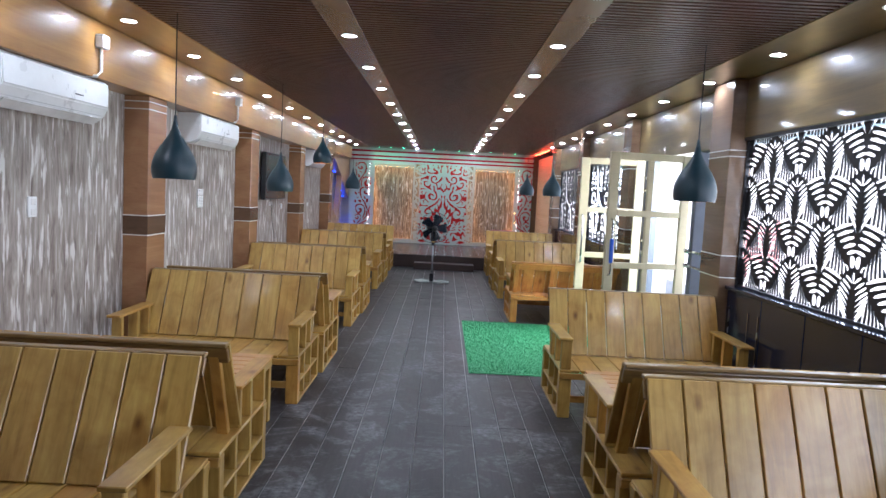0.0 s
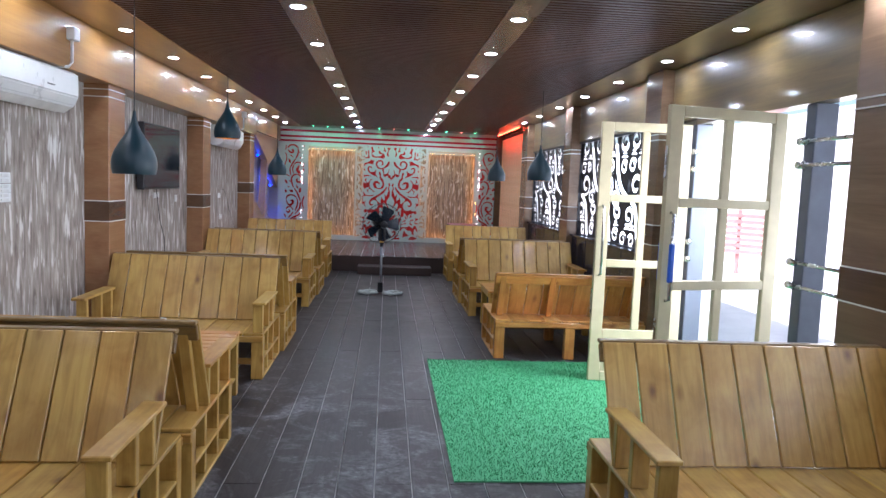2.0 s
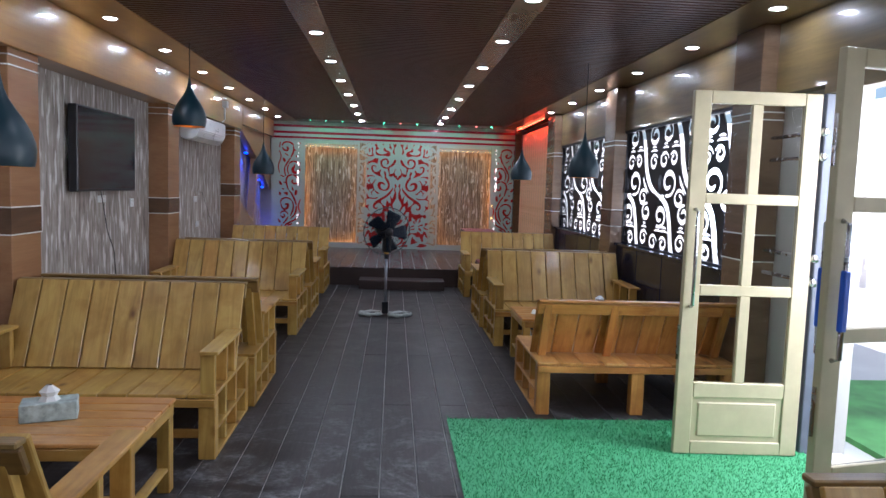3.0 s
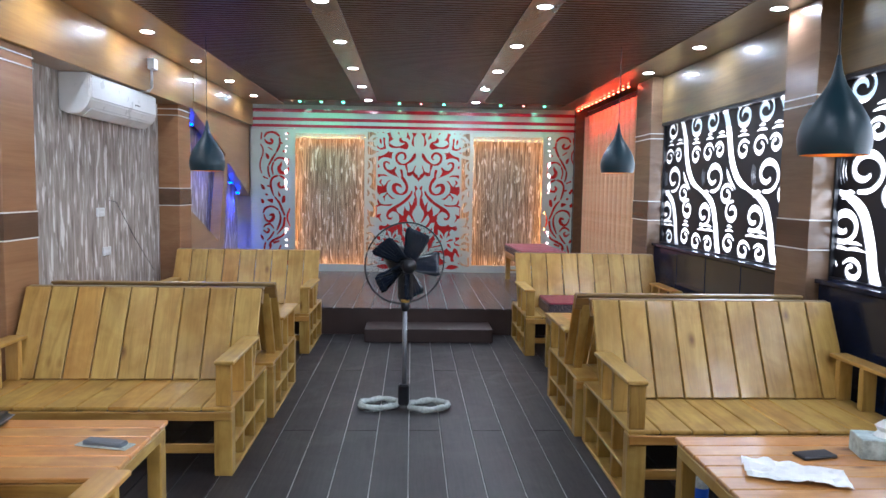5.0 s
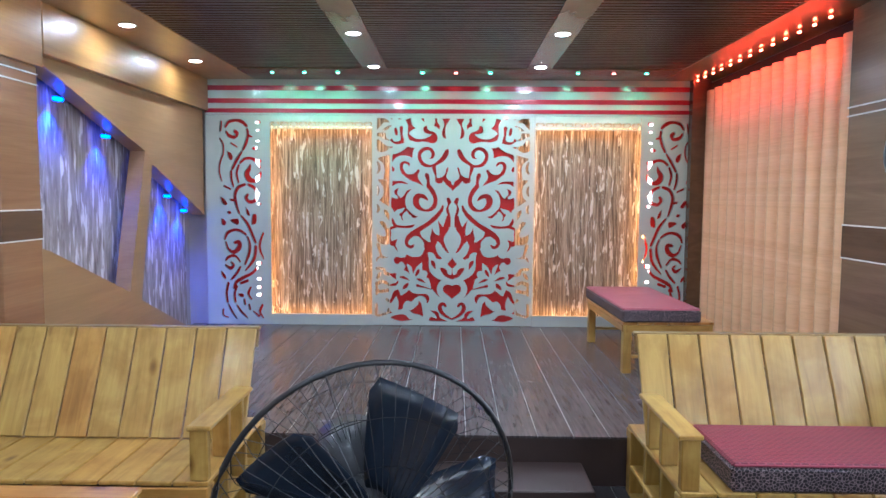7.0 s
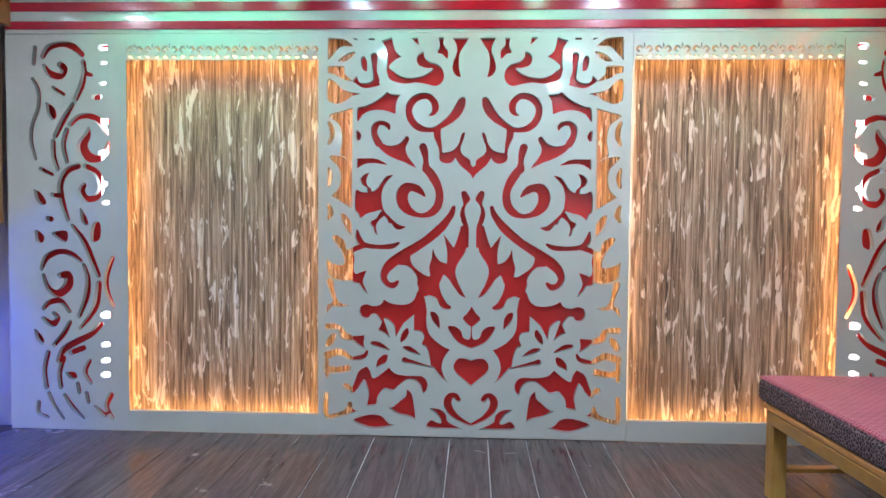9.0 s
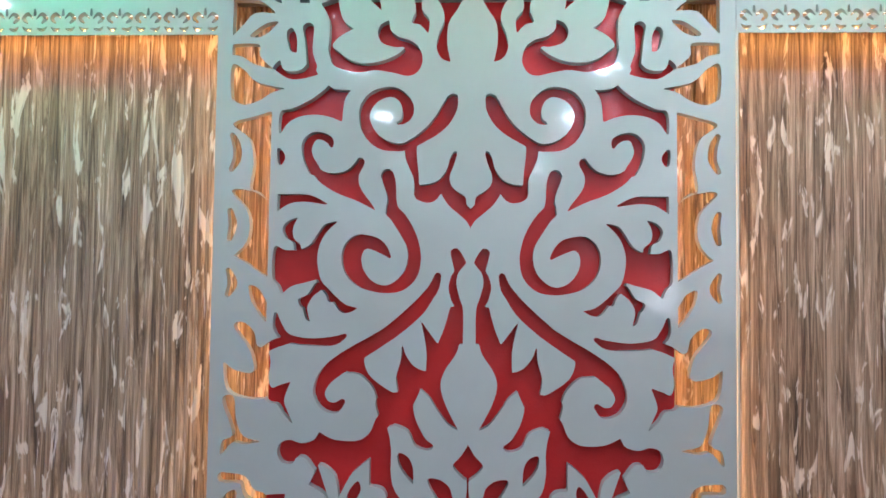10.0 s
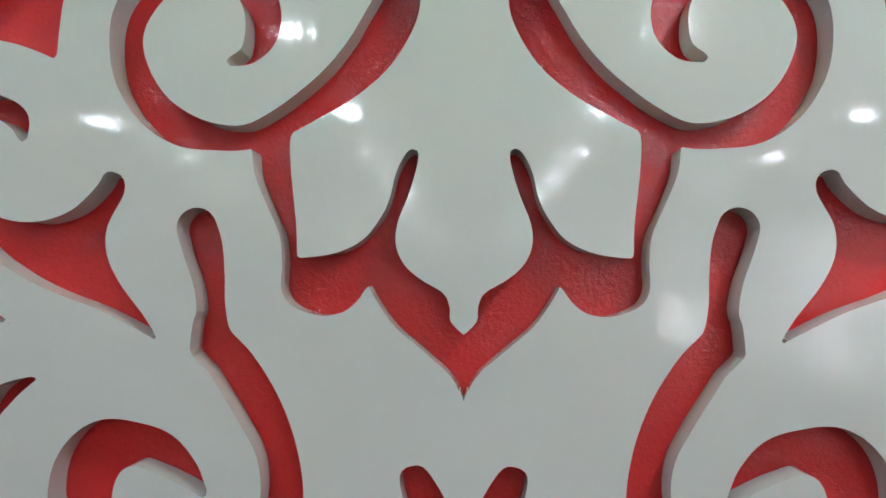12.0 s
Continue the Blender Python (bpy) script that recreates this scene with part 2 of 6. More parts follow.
def wallpaper():
    """Bark-like paper: grey-beige ground with pale and dark upright flecks."""
    m, t, b = node_mat("bark_wallpaper", 0.6)
    mp = coords(t, (1, 1, 0.16))
    n = noise_tex(t, mp.outputs[0], 21, 5, 0.62, 0.5)
    r = ramp(t, n.outputs[0], [(0.30, (0.15, 0.122, 0.105)), (0.43, (0.29, 0.25, 0.215)), (0.55, (0.39, 0.35, 0.31)), (0.68, (0.56, 0.53, 0.49))])
    mp2 = coords(t, (1, 1, 0.17), loc=(3, 1, 2))
    n2 = noise_tex(t, mp2.outputs[0], 19, 3, 0.55, 0.1)
    r2 = ramp(t, n2.outputs[0], [(0.56, (0, 0, 0)), (0.62, (1, 1, 1))])
    n4 = noise_tex(t, mp2.outputs[0], 23, 2, 0.5, 0.2)
    r4 = ramp(t, n4.outputs[0], [(0.30, (0.62, 0.56, 0.53)), (0.38, (1, 1, 1))])
    c = mix(t, r2.outputs[0], r.outputs[0], (0.74, 0.73, 0.71))
    c = mix(t, 0.8, c, r4.outputs[0], "MULTIPLY")
    big = noise_tex(t, coords(t, (1, 1, 1)).outputs[0], 1.6, 3)
    r3 = ramp(t, big.outputs[0], [(0.3, (0.86, 0.84, 0.83)), (0.7, (1, 1, 1))])
    t.links.new(mix(t, 1.0, c, r3.outputs[0], "MULTIPLY"), b.inputs["Base Color"])
    bump(t, b, n.outputs[0], 0.25, 0.004)
    return m


def bark_panel():
    """Reeded brown panel of the stage wall, with pale nicks."""
    m, t, b = node_mat("reeded_bark", 0.38)
    mp = coords(t, (1, 1, 0.045))
    n = noise_tex(t, mp.outputs[0], 48, 5, 0.7, 1.0)
    r = ramp(t, n.outputs[0], [(0.32, (0.05, 0.03, 0.02)), (0.44, (0.20, 0.135, 0.085)), (0.57, (0.43, 0.315, 0.215)), (0.70, (0.72, 0.585, 0.44))])
    mp2 = coords(t, (1, 1, 0.2), loc=(5, 2, 1))
    n2 = noise_tex(t, mp2.outputs[0], 27, 3, 0.6, 0.6)
    r2 = ramp(t, n2.outputs[0], [(0.575, (0, 0, 0)), (0.63, (1, 1, 1))])
    c = mix(t, r2.outputs[0], r.outputs[0], (0.74, 0.66, 0.56))
    t.links.new(c, b.inputs["Base Color"])
    bump(t, b, n.outputs[0], 0.5, 0.01)
    return m


def floor_wood(name="floor_plank", k=1.0, warm=1.0, gloss=1.0):
    m, t, b = node_mat(name, 0.4)
    b.inputs["Specular IOR Level"].default_value = 0.36
    info = t.nodes.new("ShaderNodeObjectInfo")
    mp = coords(t, (14, 1.0, 1))
    n = noise_tex(t, mp.outputs[0], 3, 5, 0.65, 0.8)
    r = ramp(t, n.outputs[0], [(0.3, (0.014 * k * warm, 0.0125 * k, 0.0128 * k)), (0.7, (0.042 * k * warm, 0.037 * k, 0.037 * k))])
    tone = ramp(t, info.outputs["Random"], [(0.0, (0.75, 0.72, 0.72)), (1.0, (1.15, 1.08, 1.05))])
    c = mix(t, 0.7, r.outputs[0], tone.outputs[0], "MULTIPLY")
    geo = t.nodes.new("ShaderNodeNewGeometry")
    dn = noise_tex(t, geo.outputs["Position"], 2.3, 6, 0.7, 1.4)
    dm = ramp(t, dn.outputs[0], [(0.47, (0, 0, 0)), (0.62, (0.55, 0.55, 0.55))])
    sp = noise_tex(t, geo.outputs["Position"], 26, 4, 0.7)
    sm = ramp(t, sp.outputs[0], [(0.36, (0.1, 0.1, 0.1)), (0.64, (1, 1, 1))])
    dust = mix(t, 1.0, dm.outputs[0], sm.outputs[0], "MULTIPLY")
    # the dust mix falls off along the hall, between y = 4 and y = 7
    sep = t.nodes.new("ShaderNodeSeparateXYZ")
    t.links.new(geo.outputs["Position"], sep.inputs[0])
    mr = t.nodes.new("ShaderNodeMapRange")
    mr.inputs[1].default_value, mr.inputs[2].default_value, mr.inputs[3].default_value, mr.inputs[4].default_value = 4.0, 7.0, 1.25, 0.10
    t.links.new(sep.outputs[1], mr.inputs[0])
    dust_fade = t.nodes.new("ShaderNodeMath")
    dust_fade.operation = "MULTIPLY"
    t.links.new(dust, dust_fade.inputs[0])
    t.links.new(mr.outputs[0], dust_fade.inputs[1])
    dust = dust_fade.outputs[0]
    t.links.new(mix(t, dust, c, (0.30, 0.305, 0.32)), b.inputs["Base Color"])
    rr = ramp(t, dn.outputs[0], [(0.35, (0.36 * gloss,) * 3), (0.7, (0.52 * gloss,) * 3)])
    t.links.new(rr.outputs[0], b.inputs["Roughness"])
    bump(t, b, n.outputs[0], 0.12, 0.003)
    return m


def cushion_mat(name="cushion_mesh", pale=(0.34, 0.05, 0.085), deep=(0.15, 0.018, 0.036)):
    """Woven mesh: rows of short dark dashes in a paler net."""
    m, t, b = node_mat(name, 0.42)
    w = t.nodes.new("ShaderNodeTexBrick")
    w.inputs["Scale"].default_value, w.inputs["Mortar Size"].default_value, w.inputs["Mortar Smooth"].default_value = 16.0, 0.075, 0.4
    w.inputs["Brick Width"].default_value, w.inputs["Row Height"].default_value = 0.55, 0.26
    w.inputs["Color1"].default_value, w.inputs["Color2"].default_value = (*deep, 1), (*(1.3 * c for c in deep), 1)
    w.inputs["Mortar"].default_value = (*pale, 1)
    t.links.new(coords(t, (1, 1, 1)).outputs[0], w.inputs["Vector"])
    worn = noise_tex(t, coords(t, (1, 1, 1)).outputs[0], 5.0, 4)
    fade = ramp(t, worn.outputs[0], [(0.3, (0.78, 0.76, 0.78)), (0.7, (1, 1, 1))])
    t.links.new(mix(t, 1.0, w.outputs["Color"], fade.outputs[0], "MULTIPLY"), b.inputs["Base Color"])
    bump(t, b, w.outputs["Fac"], 0.6, 0.004)
    return m


def cushion_side():
    m, t, b = node_mat("cushion_side", 0.6)
    mp = coords(t, (1, 1, 1))
    w = t.nodes.new("ShaderNodeTexVoronoi")
    w.inputs["Scale"].default_value = 70
    t.links.new(mp.outputs[0], w.inputs["Vector"])
    w.feature = "DISTANCE_TO_EDGE"
    r = ramp(t, w.outputs["Distance"], [(0.04, (0.26, 0.19, 0.20)), (0.10, (0.014, 0.009, 0.013))])
    t.links.new(r.outputs[0], b.inputs["Base Color"])
    bump(t, b, w.outputs["Distance"], 0.6, 0.006)
    return m


def turf_mat():
    m, t, b = node_mat("turf_green", 0.6)
    geo = t.nodes.new("ShaderNodeNewGeometry")
    r = ramp(t, geo.outputs["Random Per Island"], [(0.0, (0.02, 0.19, 0.07)), (0.6, (0.045, 0.34, 0.13)), (1.0, (0.12, 0.48, 0.23))])
    t.links.new(r.outputs[0], b.inputs["Base Color"])
    return m


WALLPAPER, BARK, FLOORW, CUSH, CUSHS, TURF = wallpaper(), bark_panel(), floor_wood(), cushion_mat(), cushion_side(), turf_mat()
# paler copy of the cushion mesh, with the strong stage light in its colour
CUSH_LIT = cushion_mat("cushion_mesh_lit", (0.58, 0.20, 0.25), (0.34, 0.07, 0.105))
STAGEW = floor_wood("stage_plank", 3.4, 1.03, 0.55)
JOINT = plain("floor_joint", (0.60, 0.59, 0.57), 0.7)
LAWN = plain("lawn", (0.10, 0.30, 0.09), 0.8, 0.0, 0.4, 3, 0.2)
PAVE = plain("pale_paving", (0.62, 0.61, 0.58), 0.8, 0.0, 0.1, 2, 0.1)
OUTWALL = plain("white_garden_wall", (0.80, 0.79, 0.77), 0.8, 0.0, 0.06, 1.5, 0.1)
REDPAINT = plain("red_bench_paint", (0.55, 0.25, 0.24), 0.6)
CONCRETE = plain("outer_wall", (0.45, 0.43, 0.40), 0.8, 0.0, 0.1, 2, 0.1)


def glass_mat():
    m, t, b = node_mat("pane_glass", 0.02)
    b.inputs["Base Color"].default_value = (0.95, 0.98, 0.97, 1)
    b.inputs["Transmission Weight"].default_value = 1.0
    b.inputs["IOR"].default_value = 1.1
    return m


GLASS = glass_mat()


# ---- builders ----
def box(bm, x0, x1, y0, y1, z0, z1, bev=0.0):
    r = bmesh.ops.create_cube(bm, size=1.0, matrix=Matrix.Translation(((x0 + x1) / 2, (y0 + y1) / 2, (z0 + z1) / 2)) @ Matrix.Diagonal((x1 - x0, y1 - y0, z1 - z0, 1)))
    if bev:
        es = list({e for v in r["verts"] for e in v.link_edges})
        bmesh.ops.bevel(bm, geom=es, offset=bev, segments=1, affect="EDGES")


def tube(bm, pts, rad, n=8, closed=False):
    """A round bar along a polyline; rad is one radius or one per point."""
    pts = [Vector(p) for p in pts]
    rings = []
    for i, p in enumerate(pts):
        a = pts[i - 1] if (i > 0 or closed) else p
        c = pts[(i + 1) % len(pts)] if (i < len(pts) - 1 or closed) else p
        d = (c - a).normalized()
        up = Vector((0, 0, 1)) if abs(d.z) < 0.95 else Vector((1, 0, 0))
        u = d.cross(up).normalized()
        v = d.cross(u)
        r = rad[i] if isinstance(rad, (list, tuple)) else rad
        rings.append([bm.verts.new(p + r * (math.cos(2 * math.pi * k / n) * u + math.sin(2 * math.pi * k / n) * v)) for k in range(n)])
    m = len(rings)
    for i in range(m if closed else m - 1):
        a, c = rings[i], rings[(i + 1) % m]
        for k in range(n):
            bm.faces.new((a[k], a[(k + 1) % n], c[(k + 1) % n], c[k]))
    if not closed:
        bm.faces.new(rings[0][::-1])
        bm.faces.new(rings[-1])


def lathe(bm, prof, n=32, axis="z", at=(0, 0, 0)):
    """Turns (radius, height) pairs round an axis."""
    rings = []
    for r, h in prof:
        ring = []
        for k in range(n):
            a = 2 * math.pi * k / n
            p = (r * math.cos(a), r * math.sin(a), h) if axis == "z" else (r * math.cos(a), h, r * math.sin(a))
            ring.append(bm.verts.new((p[0] + at[0], p[1] + at[1], p[2] + at[2])))
        rings.append(ring)
    for a, c in zip(rings, rings[1:]):
        for k in range(n):
            bm.faces.new((a[k], a[(k + 1) % n], c[(k + 1) % n], c[k]))


def prism(bm, poly, axis, a, b):
    """A flat outline (pairs) pushed from a to b along an axis."""
    def at(p, h):
        return {"x": (h, p[0], p[1]), "y": (p[0], h, p[1]), "z": (p[0], p[1], h)}[axis]
    lo = [bm.verts.new(at(p, a)) for p in poly]
    hi = [bm.verts.new(at(p, b)) for p in poly]
    n = len(poly)
    for i in range(n):
        bm.faces.new((lo[i], lo[(i + 1) % n], hi[(i + 1) % n], hi[i]))
    bm.faces.new(lo[::-1])
    bm.faces.new(hi)


def to_mesh(name, bm, mat, smooth=False):
    bmesh.ops.recalc_face_normals(bm, faces=bm.faces)
    me = bpy.data.meshes.new(name)
    bm.to_mesh(me)
    bm.free()
    me.materials.append(mat)
    if smooth:
        me.polygons.foreach_set("use_smooth", [True] * len(me.polygons))
    return me


def part(name, bm, mat, parent=None, label="", smooth=False, at=None):
    """Links a bmesh (or a shared mesh) as one mesh object under a thing."""
    me = bm if isinstance(bm, bpy.types.Mesh) else to_mesh(name, bm, mat, smooth)
    ob = new(name, me)
    if parent is not None:
        ob.parent = parent
    if at is not None:
        ob.matrix_basis = at
    return tagged(ob, label) if label else ob


def thing(name, m, label, category, group=""):
    e = new(name)
    e.matrix_basis = m
    return tagged(e, label, category, group)


def block(name, mat, dims, label="", parent=None, bev=0.0, category="", kind=""):
    bm = bmesh.new()
    box(bm, *dims, bev)
    ob = part(name, bm, mat, parent)
    return tagged(ob, label, category, "", kind)


SHARED = {}


def board(name, size, mat, parent, at, bev=0.004):
    """One board, centred on its own origin; alike boards share their mesh."""
    key = (tuple(round(s, 4) for s in size), mat.name)
    if key not in SHARED:
        bm = bmesh.new()
        box(bm, -size[0] / 2, size[0] / 2, -size[1] / 2, size[1] / 2, -size[2] / 2, size[2] / 2, bev)
        SHARED[key] = to_mesh("board", bm, mat)
    ob = new(name, SHARED[key])
    ob.parent = parent
    ob.matrix_basis = at
    return ob


# ---- pierced plates: a field that is positive in the plate and negative in its openings ----
class Field:
    def __init__(self, w, h, step):
        self.nx, self.nz, self.step = int(w / step) + 1, int(h / step) + 1, step
        self.w, self.h = w, h
        self.v = np.full((self.nz, self.nx), 9.0)
        self.ox = self.oz = 0.0
        self.unit = 0.01

    def window(self, x0, x1, z0, z1):
        s = self.step
        i0, i1 = max(0, int((x0 + self.ox) / s) - 2), min(self.nx, int((x1 + self.ox) / s) + 4)
        j0, j1 = max(0, int((z0 + self.oz) / s) - 2), min(self.nz, int((z1 + self.oz) / s) + 4)
        if i1 <= i0 or j1 <= j0:
            return None
        gx, gz = np.meshgrid(np.arange(i0, i1) * s - self.ox, np.arange(j0, j1) * s - self.oz)
        return (slice(j0, j1), slice(i0, i1)), gx, gz


def smooth_line(pts, closed, n=6):
    """Catmull-Rom through the points; a last value of 1 on a closed outline marks a sharp corner."""
    out, m = [], len(pts)
    for i in range(m if closed else m - 1):
        p1, p2 = pts[i], pts[(i + 1) % m]
        p0 = pts[i - 1] if (closed or i > 0) else p1
        p3 = pts[(i + 2) % m] if (closed or i + 2 < m) else p2
        k = 2 if closed else 3
        a, b = np.array(p1[:k], float), np.array(p2[:k], float)
        ta = np.zeros(k) if (closed and len(p1) > 2) else (b - np.array(p0[:k], float)) / 2
        tb = np.zeros(k) if (closed and len(p2) > 2) else (np.array(p3[:k], float) - a) / 2
        for q in range(n):
            t = q / n
            out.append((2 * t**3 - 3 * t**2 + 1) * a + (t**3 - 2 * t**2 + t) * ta + (3 * t**2 - 2 * t**3) * b + (t**3 - t**2) * tb)
    if not closed:
        out.append(np.array(pts[-1][:3], float))
    return np.array(out)


def stroke(f, pts, solid=False):
    """Cuts a slot of changing half-width along a smooth line (or lays one of plate)."""
    p = smooth_line(pts, False) * f.unit
    pad = p[:, 2].max() + 0.01
    win = f.window(p[:, 0].min() - pad, p[:, 0].max() + pad, p[:, 1].min() - pad, p[:, 1].max() + pad)
    if win is None:
        return
    sl, gx, gz = win
    d = np.full(gx.shape, 9.0)
    for (ax, az, aw), (bx, bz, bw) in zip(p, p[1:]):
        dx, dz = bx - ax, bz - az
        t = np.clip(((gx - ax) * dx + (gz - az) * dz) / (dx * dx + dz * dz + 1e-12), 0, 1)
        d = np.minimum(d, np.hypot(gx - ax - t * dx, gz - az - t * dz) - (aw + t * (bw - aw)))
    f.v[sl] = np.maximum(f.v[sl], -d) if solid else np.minimum(f.v[sl], d)


def shape(f, pts, solid=False):
    """Cuts a smooth closed outline out of the plate (or fills it with plate)."""
    p = smooth_line(pts, True) * f.unit
    win = f.window(p[:, 0].min() - 0.02, p[:, 0].max() + 0.02, p[:, 1].min() - 0.02, p[:, 1].max() + 0.02)
    if win is None:
        return
    sl, gx, gz = win
    d = np.full(gx.shape, 9.0)
    inside = np.zeros(gx.shape, bool)
    for (ax, az), (bx, bz) in zip(p, np.roll(p, -1, 0)):
        dx, dz = bx - ax, bz - az
        t = np.clip(((gx - ax) * dx + (gz - az) * dz) / (dx * dx + dz * dz + 1e-12), 0, 1)
        d = np.minimum(d, np.hypot(gx - ax - t * dx, gz - az - t * dz))
        if az != bz:
            cross = (az > gz) != (bz > gz)
            inside ^= cross & (gx < ax + (gz - az) / dz * dx)
    d = np.where(inside, -d, d)
    f.v[sl] = np.maximum(f.v[sl], -d) if solid else np.minimum(f.v[sl], d)


def pierced_mesh(name, f, thick, mat, place):
    """The plate as a mesh: a front, and walls round every opening. place maps (u, depth, w) to the hall."""
    v, s = f.v, f.step
    verts, faces, index = [], [], {}

    def vert(key, u, w, dep):
        k = (key, dep)
        if k not in index:
            index[k] = len(verts)
            verts.append(place(u - f.ox, dep, w - f.oz))
        return index[k]

    pos = v > 0
    full = pos[:-1, :-1] & pos[1:, :-1] & pos[:-1, 1:] & pos[1:, 1:]
    none = ~(pos[:-1, :-1] | pos[1:, :-1] | pos[:-1, 1:] | pos[1:, 1:])
    for j in range(f.nz - 1):
        i = 0
        while i < f.nx - 1:
            if full[j, i]:
                e = i
                while e < f.nx - 1 and full[j, e]:
                    e += 1
                faces.append([vert((a, c), a * s, c * s, 0.0) for a, c in ((i, j), (e, j), (e, j + 1), (i, j + 1))])
                i = e
                continue
            if not none[j, i]:
                cs = ((i, j), (i + 1, j), (i + 1, j + 1), (i, j + 1))
                poly, cuts = [], []
                for q in range(4):
                    a, b = cs[q], cs[(q + 1) % 4]
                    va, vb = v[a[1], a[0]], v[b[1], b[0]]
                    if va > 0:
                        poly.append(vert(a, a[0] * s, a[1] * s, 0.0))
                    if (va > 0) != (vb > 0):
                        t = va / (va - vb)
                        key = (min(a, b), max(a, b))
                        u, w = (a[0] + t * (b[0] - a[0])) * s, (a[1] + t * (b[1] - a[1])) * s
                        poly.append(vert(key, u, w, 0.0))
                        cuts.append((key, u, w))
                if len(poly) > 2:
                    faces.append(poly)
                if len(cuts) == 2:
                    (k1, u1, w1), (k2, u2, w2) = cuts
                    faces.append([vert((k1, 0), u1, w1, 0.0), vert((k2, 0), u2, w2, 0.0), vert((k2, 0), u2, w2, thick), vert((k1, 0), u1, w1, thick)])
            i += 1
    me = bpy.data.meshes.new(name)
    me.from_pydata(verts, [], faces)
    me.materials.append(mat)
    return me


# ---- large structure ----
# concrete slab under the boards; its pale top shows in the joints
block("floor", JOINT, (-2.75, 2.75, BACK, WY + 0.3, -0.12, -0.008), "pale slab under dark wood-look floor planks", kind="structure")
block("ground", PAVE, (-400, 400, -400, 400, -0.4, -0.16), "pale paved ground outside the hall", kind="structure")
block("lawn", LAWN, (3.2, 7.5, 1.0, 7.0, -0.16, -0.12), "green lawn outside the open door", kind="structure")
for k in range(5):
    block("stepping_slab", PAVE, (3.4 + 0.9 * k, 4.1 + 0.9 * k, 3.5 + 0.12 * k, 4.5 + 0.12 * k, -0.12, -0.09), "pale square paving slab set in the lawn", kind="structure")
block("garden_wall", OUTWALL, (9.0, 9.3, -30, 40, -0.16, 3.4), "white rendered garden wall opposite the windows", kind="structure")
block("wall_west", CONCRETE, (-2.9, LW - 0.03, BACK - 0.2, WY + 0.3, -0.12, 3.0), "solid outer wall behind the wallpaper", kind="structure")
block("wall_south", TANWALL, (-2.9, 2.9, BACK - 0.2, BACK, -0.12, 3.0), "plain veneered end wall of the hall", kind="structure")
block("wall_north", CONCRETE, (-2.9, 2.9, WY + 0.14, WY + 0.34, -0.12, 3.0), "solid wall behind the stage panels", kind="structure")
block("roof", CONCRETE, (-2.95, 2.95, BACK - 0.2, WY + 0.34, 2.78, 3.02), "flat concrete roof above the slatted ceiling", kind="structure")

# wallpaper sheet, as wide as the wall
bm = bmesh.new()
box(bm, LW - 0.03, LW, BACK, WY - 0.02, 0.0, CEIL)
part("wallpaper", bm, WALLPAPER)
tagged(bpy.data.objects["wallpaper"], "grey-beige bark-patterned wallpaper on the long wall", kind="structure")

# ceiling: smooth strips with downlights between fields of cross slats
SL, SR, SH = -0.58, 0.84, 0.105
block("ceiling_board", SLOT, (-2.6, 2.6, BACK, WY + 0.1, CEIL + 0.04, CEIL + 0.12), "black board above the ceiling slats", kind="structure")
verts, faces = [], []


def raw_box(x0, x1, y0, y1, z0, z1):
    b = len(verts)
    verts.extend(((x0, y0, z0), (x1, y0, z0), (x1, y1, z0), (x0, y1, z0), (x0, y0, z1), (x1, y0, z1), (x1, y1, z1), (x0, y1, z1)))
    faces.extend(tuple(b + i for i in q) for q in ((0, 3, 2, 1), (4, 5, 6, 7), (0, 1, 5, 4), (1, 2, 6, 5), (2, 3, 7, 6), (3, 0, 4, 7)))


SLAT_END = 14.02
for x0, x1, wide in ((-1.80, SL - SH, 0.030), (SL + SH, SR - SH, 0.036), (SR + SH, 2.08, 0.030)):
    y = BACK + 0.02
    while y < SLAT_END - 0.04:
        raw_box(x0 + 0.002, x1 - 0.002, y, y + wide, CEIL + 0.006, CEIL + 0.035)
        y += 0.060
me = bpy.data.meshes.new("ceiling")
me.from_pydata(verts, [], faces)
me.materials.append(SLAT)
tagged(new("ceiling", me), "dark brown slatted wood ceiling", kind="structure")
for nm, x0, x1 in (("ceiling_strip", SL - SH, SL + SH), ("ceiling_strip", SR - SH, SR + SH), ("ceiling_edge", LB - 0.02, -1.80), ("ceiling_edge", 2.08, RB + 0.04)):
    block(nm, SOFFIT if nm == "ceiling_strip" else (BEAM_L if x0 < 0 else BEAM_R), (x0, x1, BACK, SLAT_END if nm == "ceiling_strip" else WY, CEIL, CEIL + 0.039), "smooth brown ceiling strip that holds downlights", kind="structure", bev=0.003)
block("stage_soffit", SOFFIT, (-1.80, 2.08, SLAT_END, WY + 0.1, CEIL + 0.002, CEIL + 0.038), "plain soffit before the stage wall with small spots", kind="structure")

# beams
block("beam_west", BEAM_L, (LW - 0.02, LB, BACK, 11.86, 2.25, CEIL - 0.003), "glossy golden-brown veneered beam over the wallpaper bays", kind="structure", bev=0.004)
block("beam_west_stage", BEAM_L, (LW - 0.02, LB + 0.003, 11.863, WY - 0.003, 2.33, CEIL - 0.003), "glossy golden-brown veneered beam beside the stage", kind="structure", bev=0.004)
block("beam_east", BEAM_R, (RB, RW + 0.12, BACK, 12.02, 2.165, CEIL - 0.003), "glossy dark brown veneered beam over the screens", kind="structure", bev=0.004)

# pillars with inlaid lines and dark bands
PIL_Y = [2.47, 5.49, 8.48, 11.48]


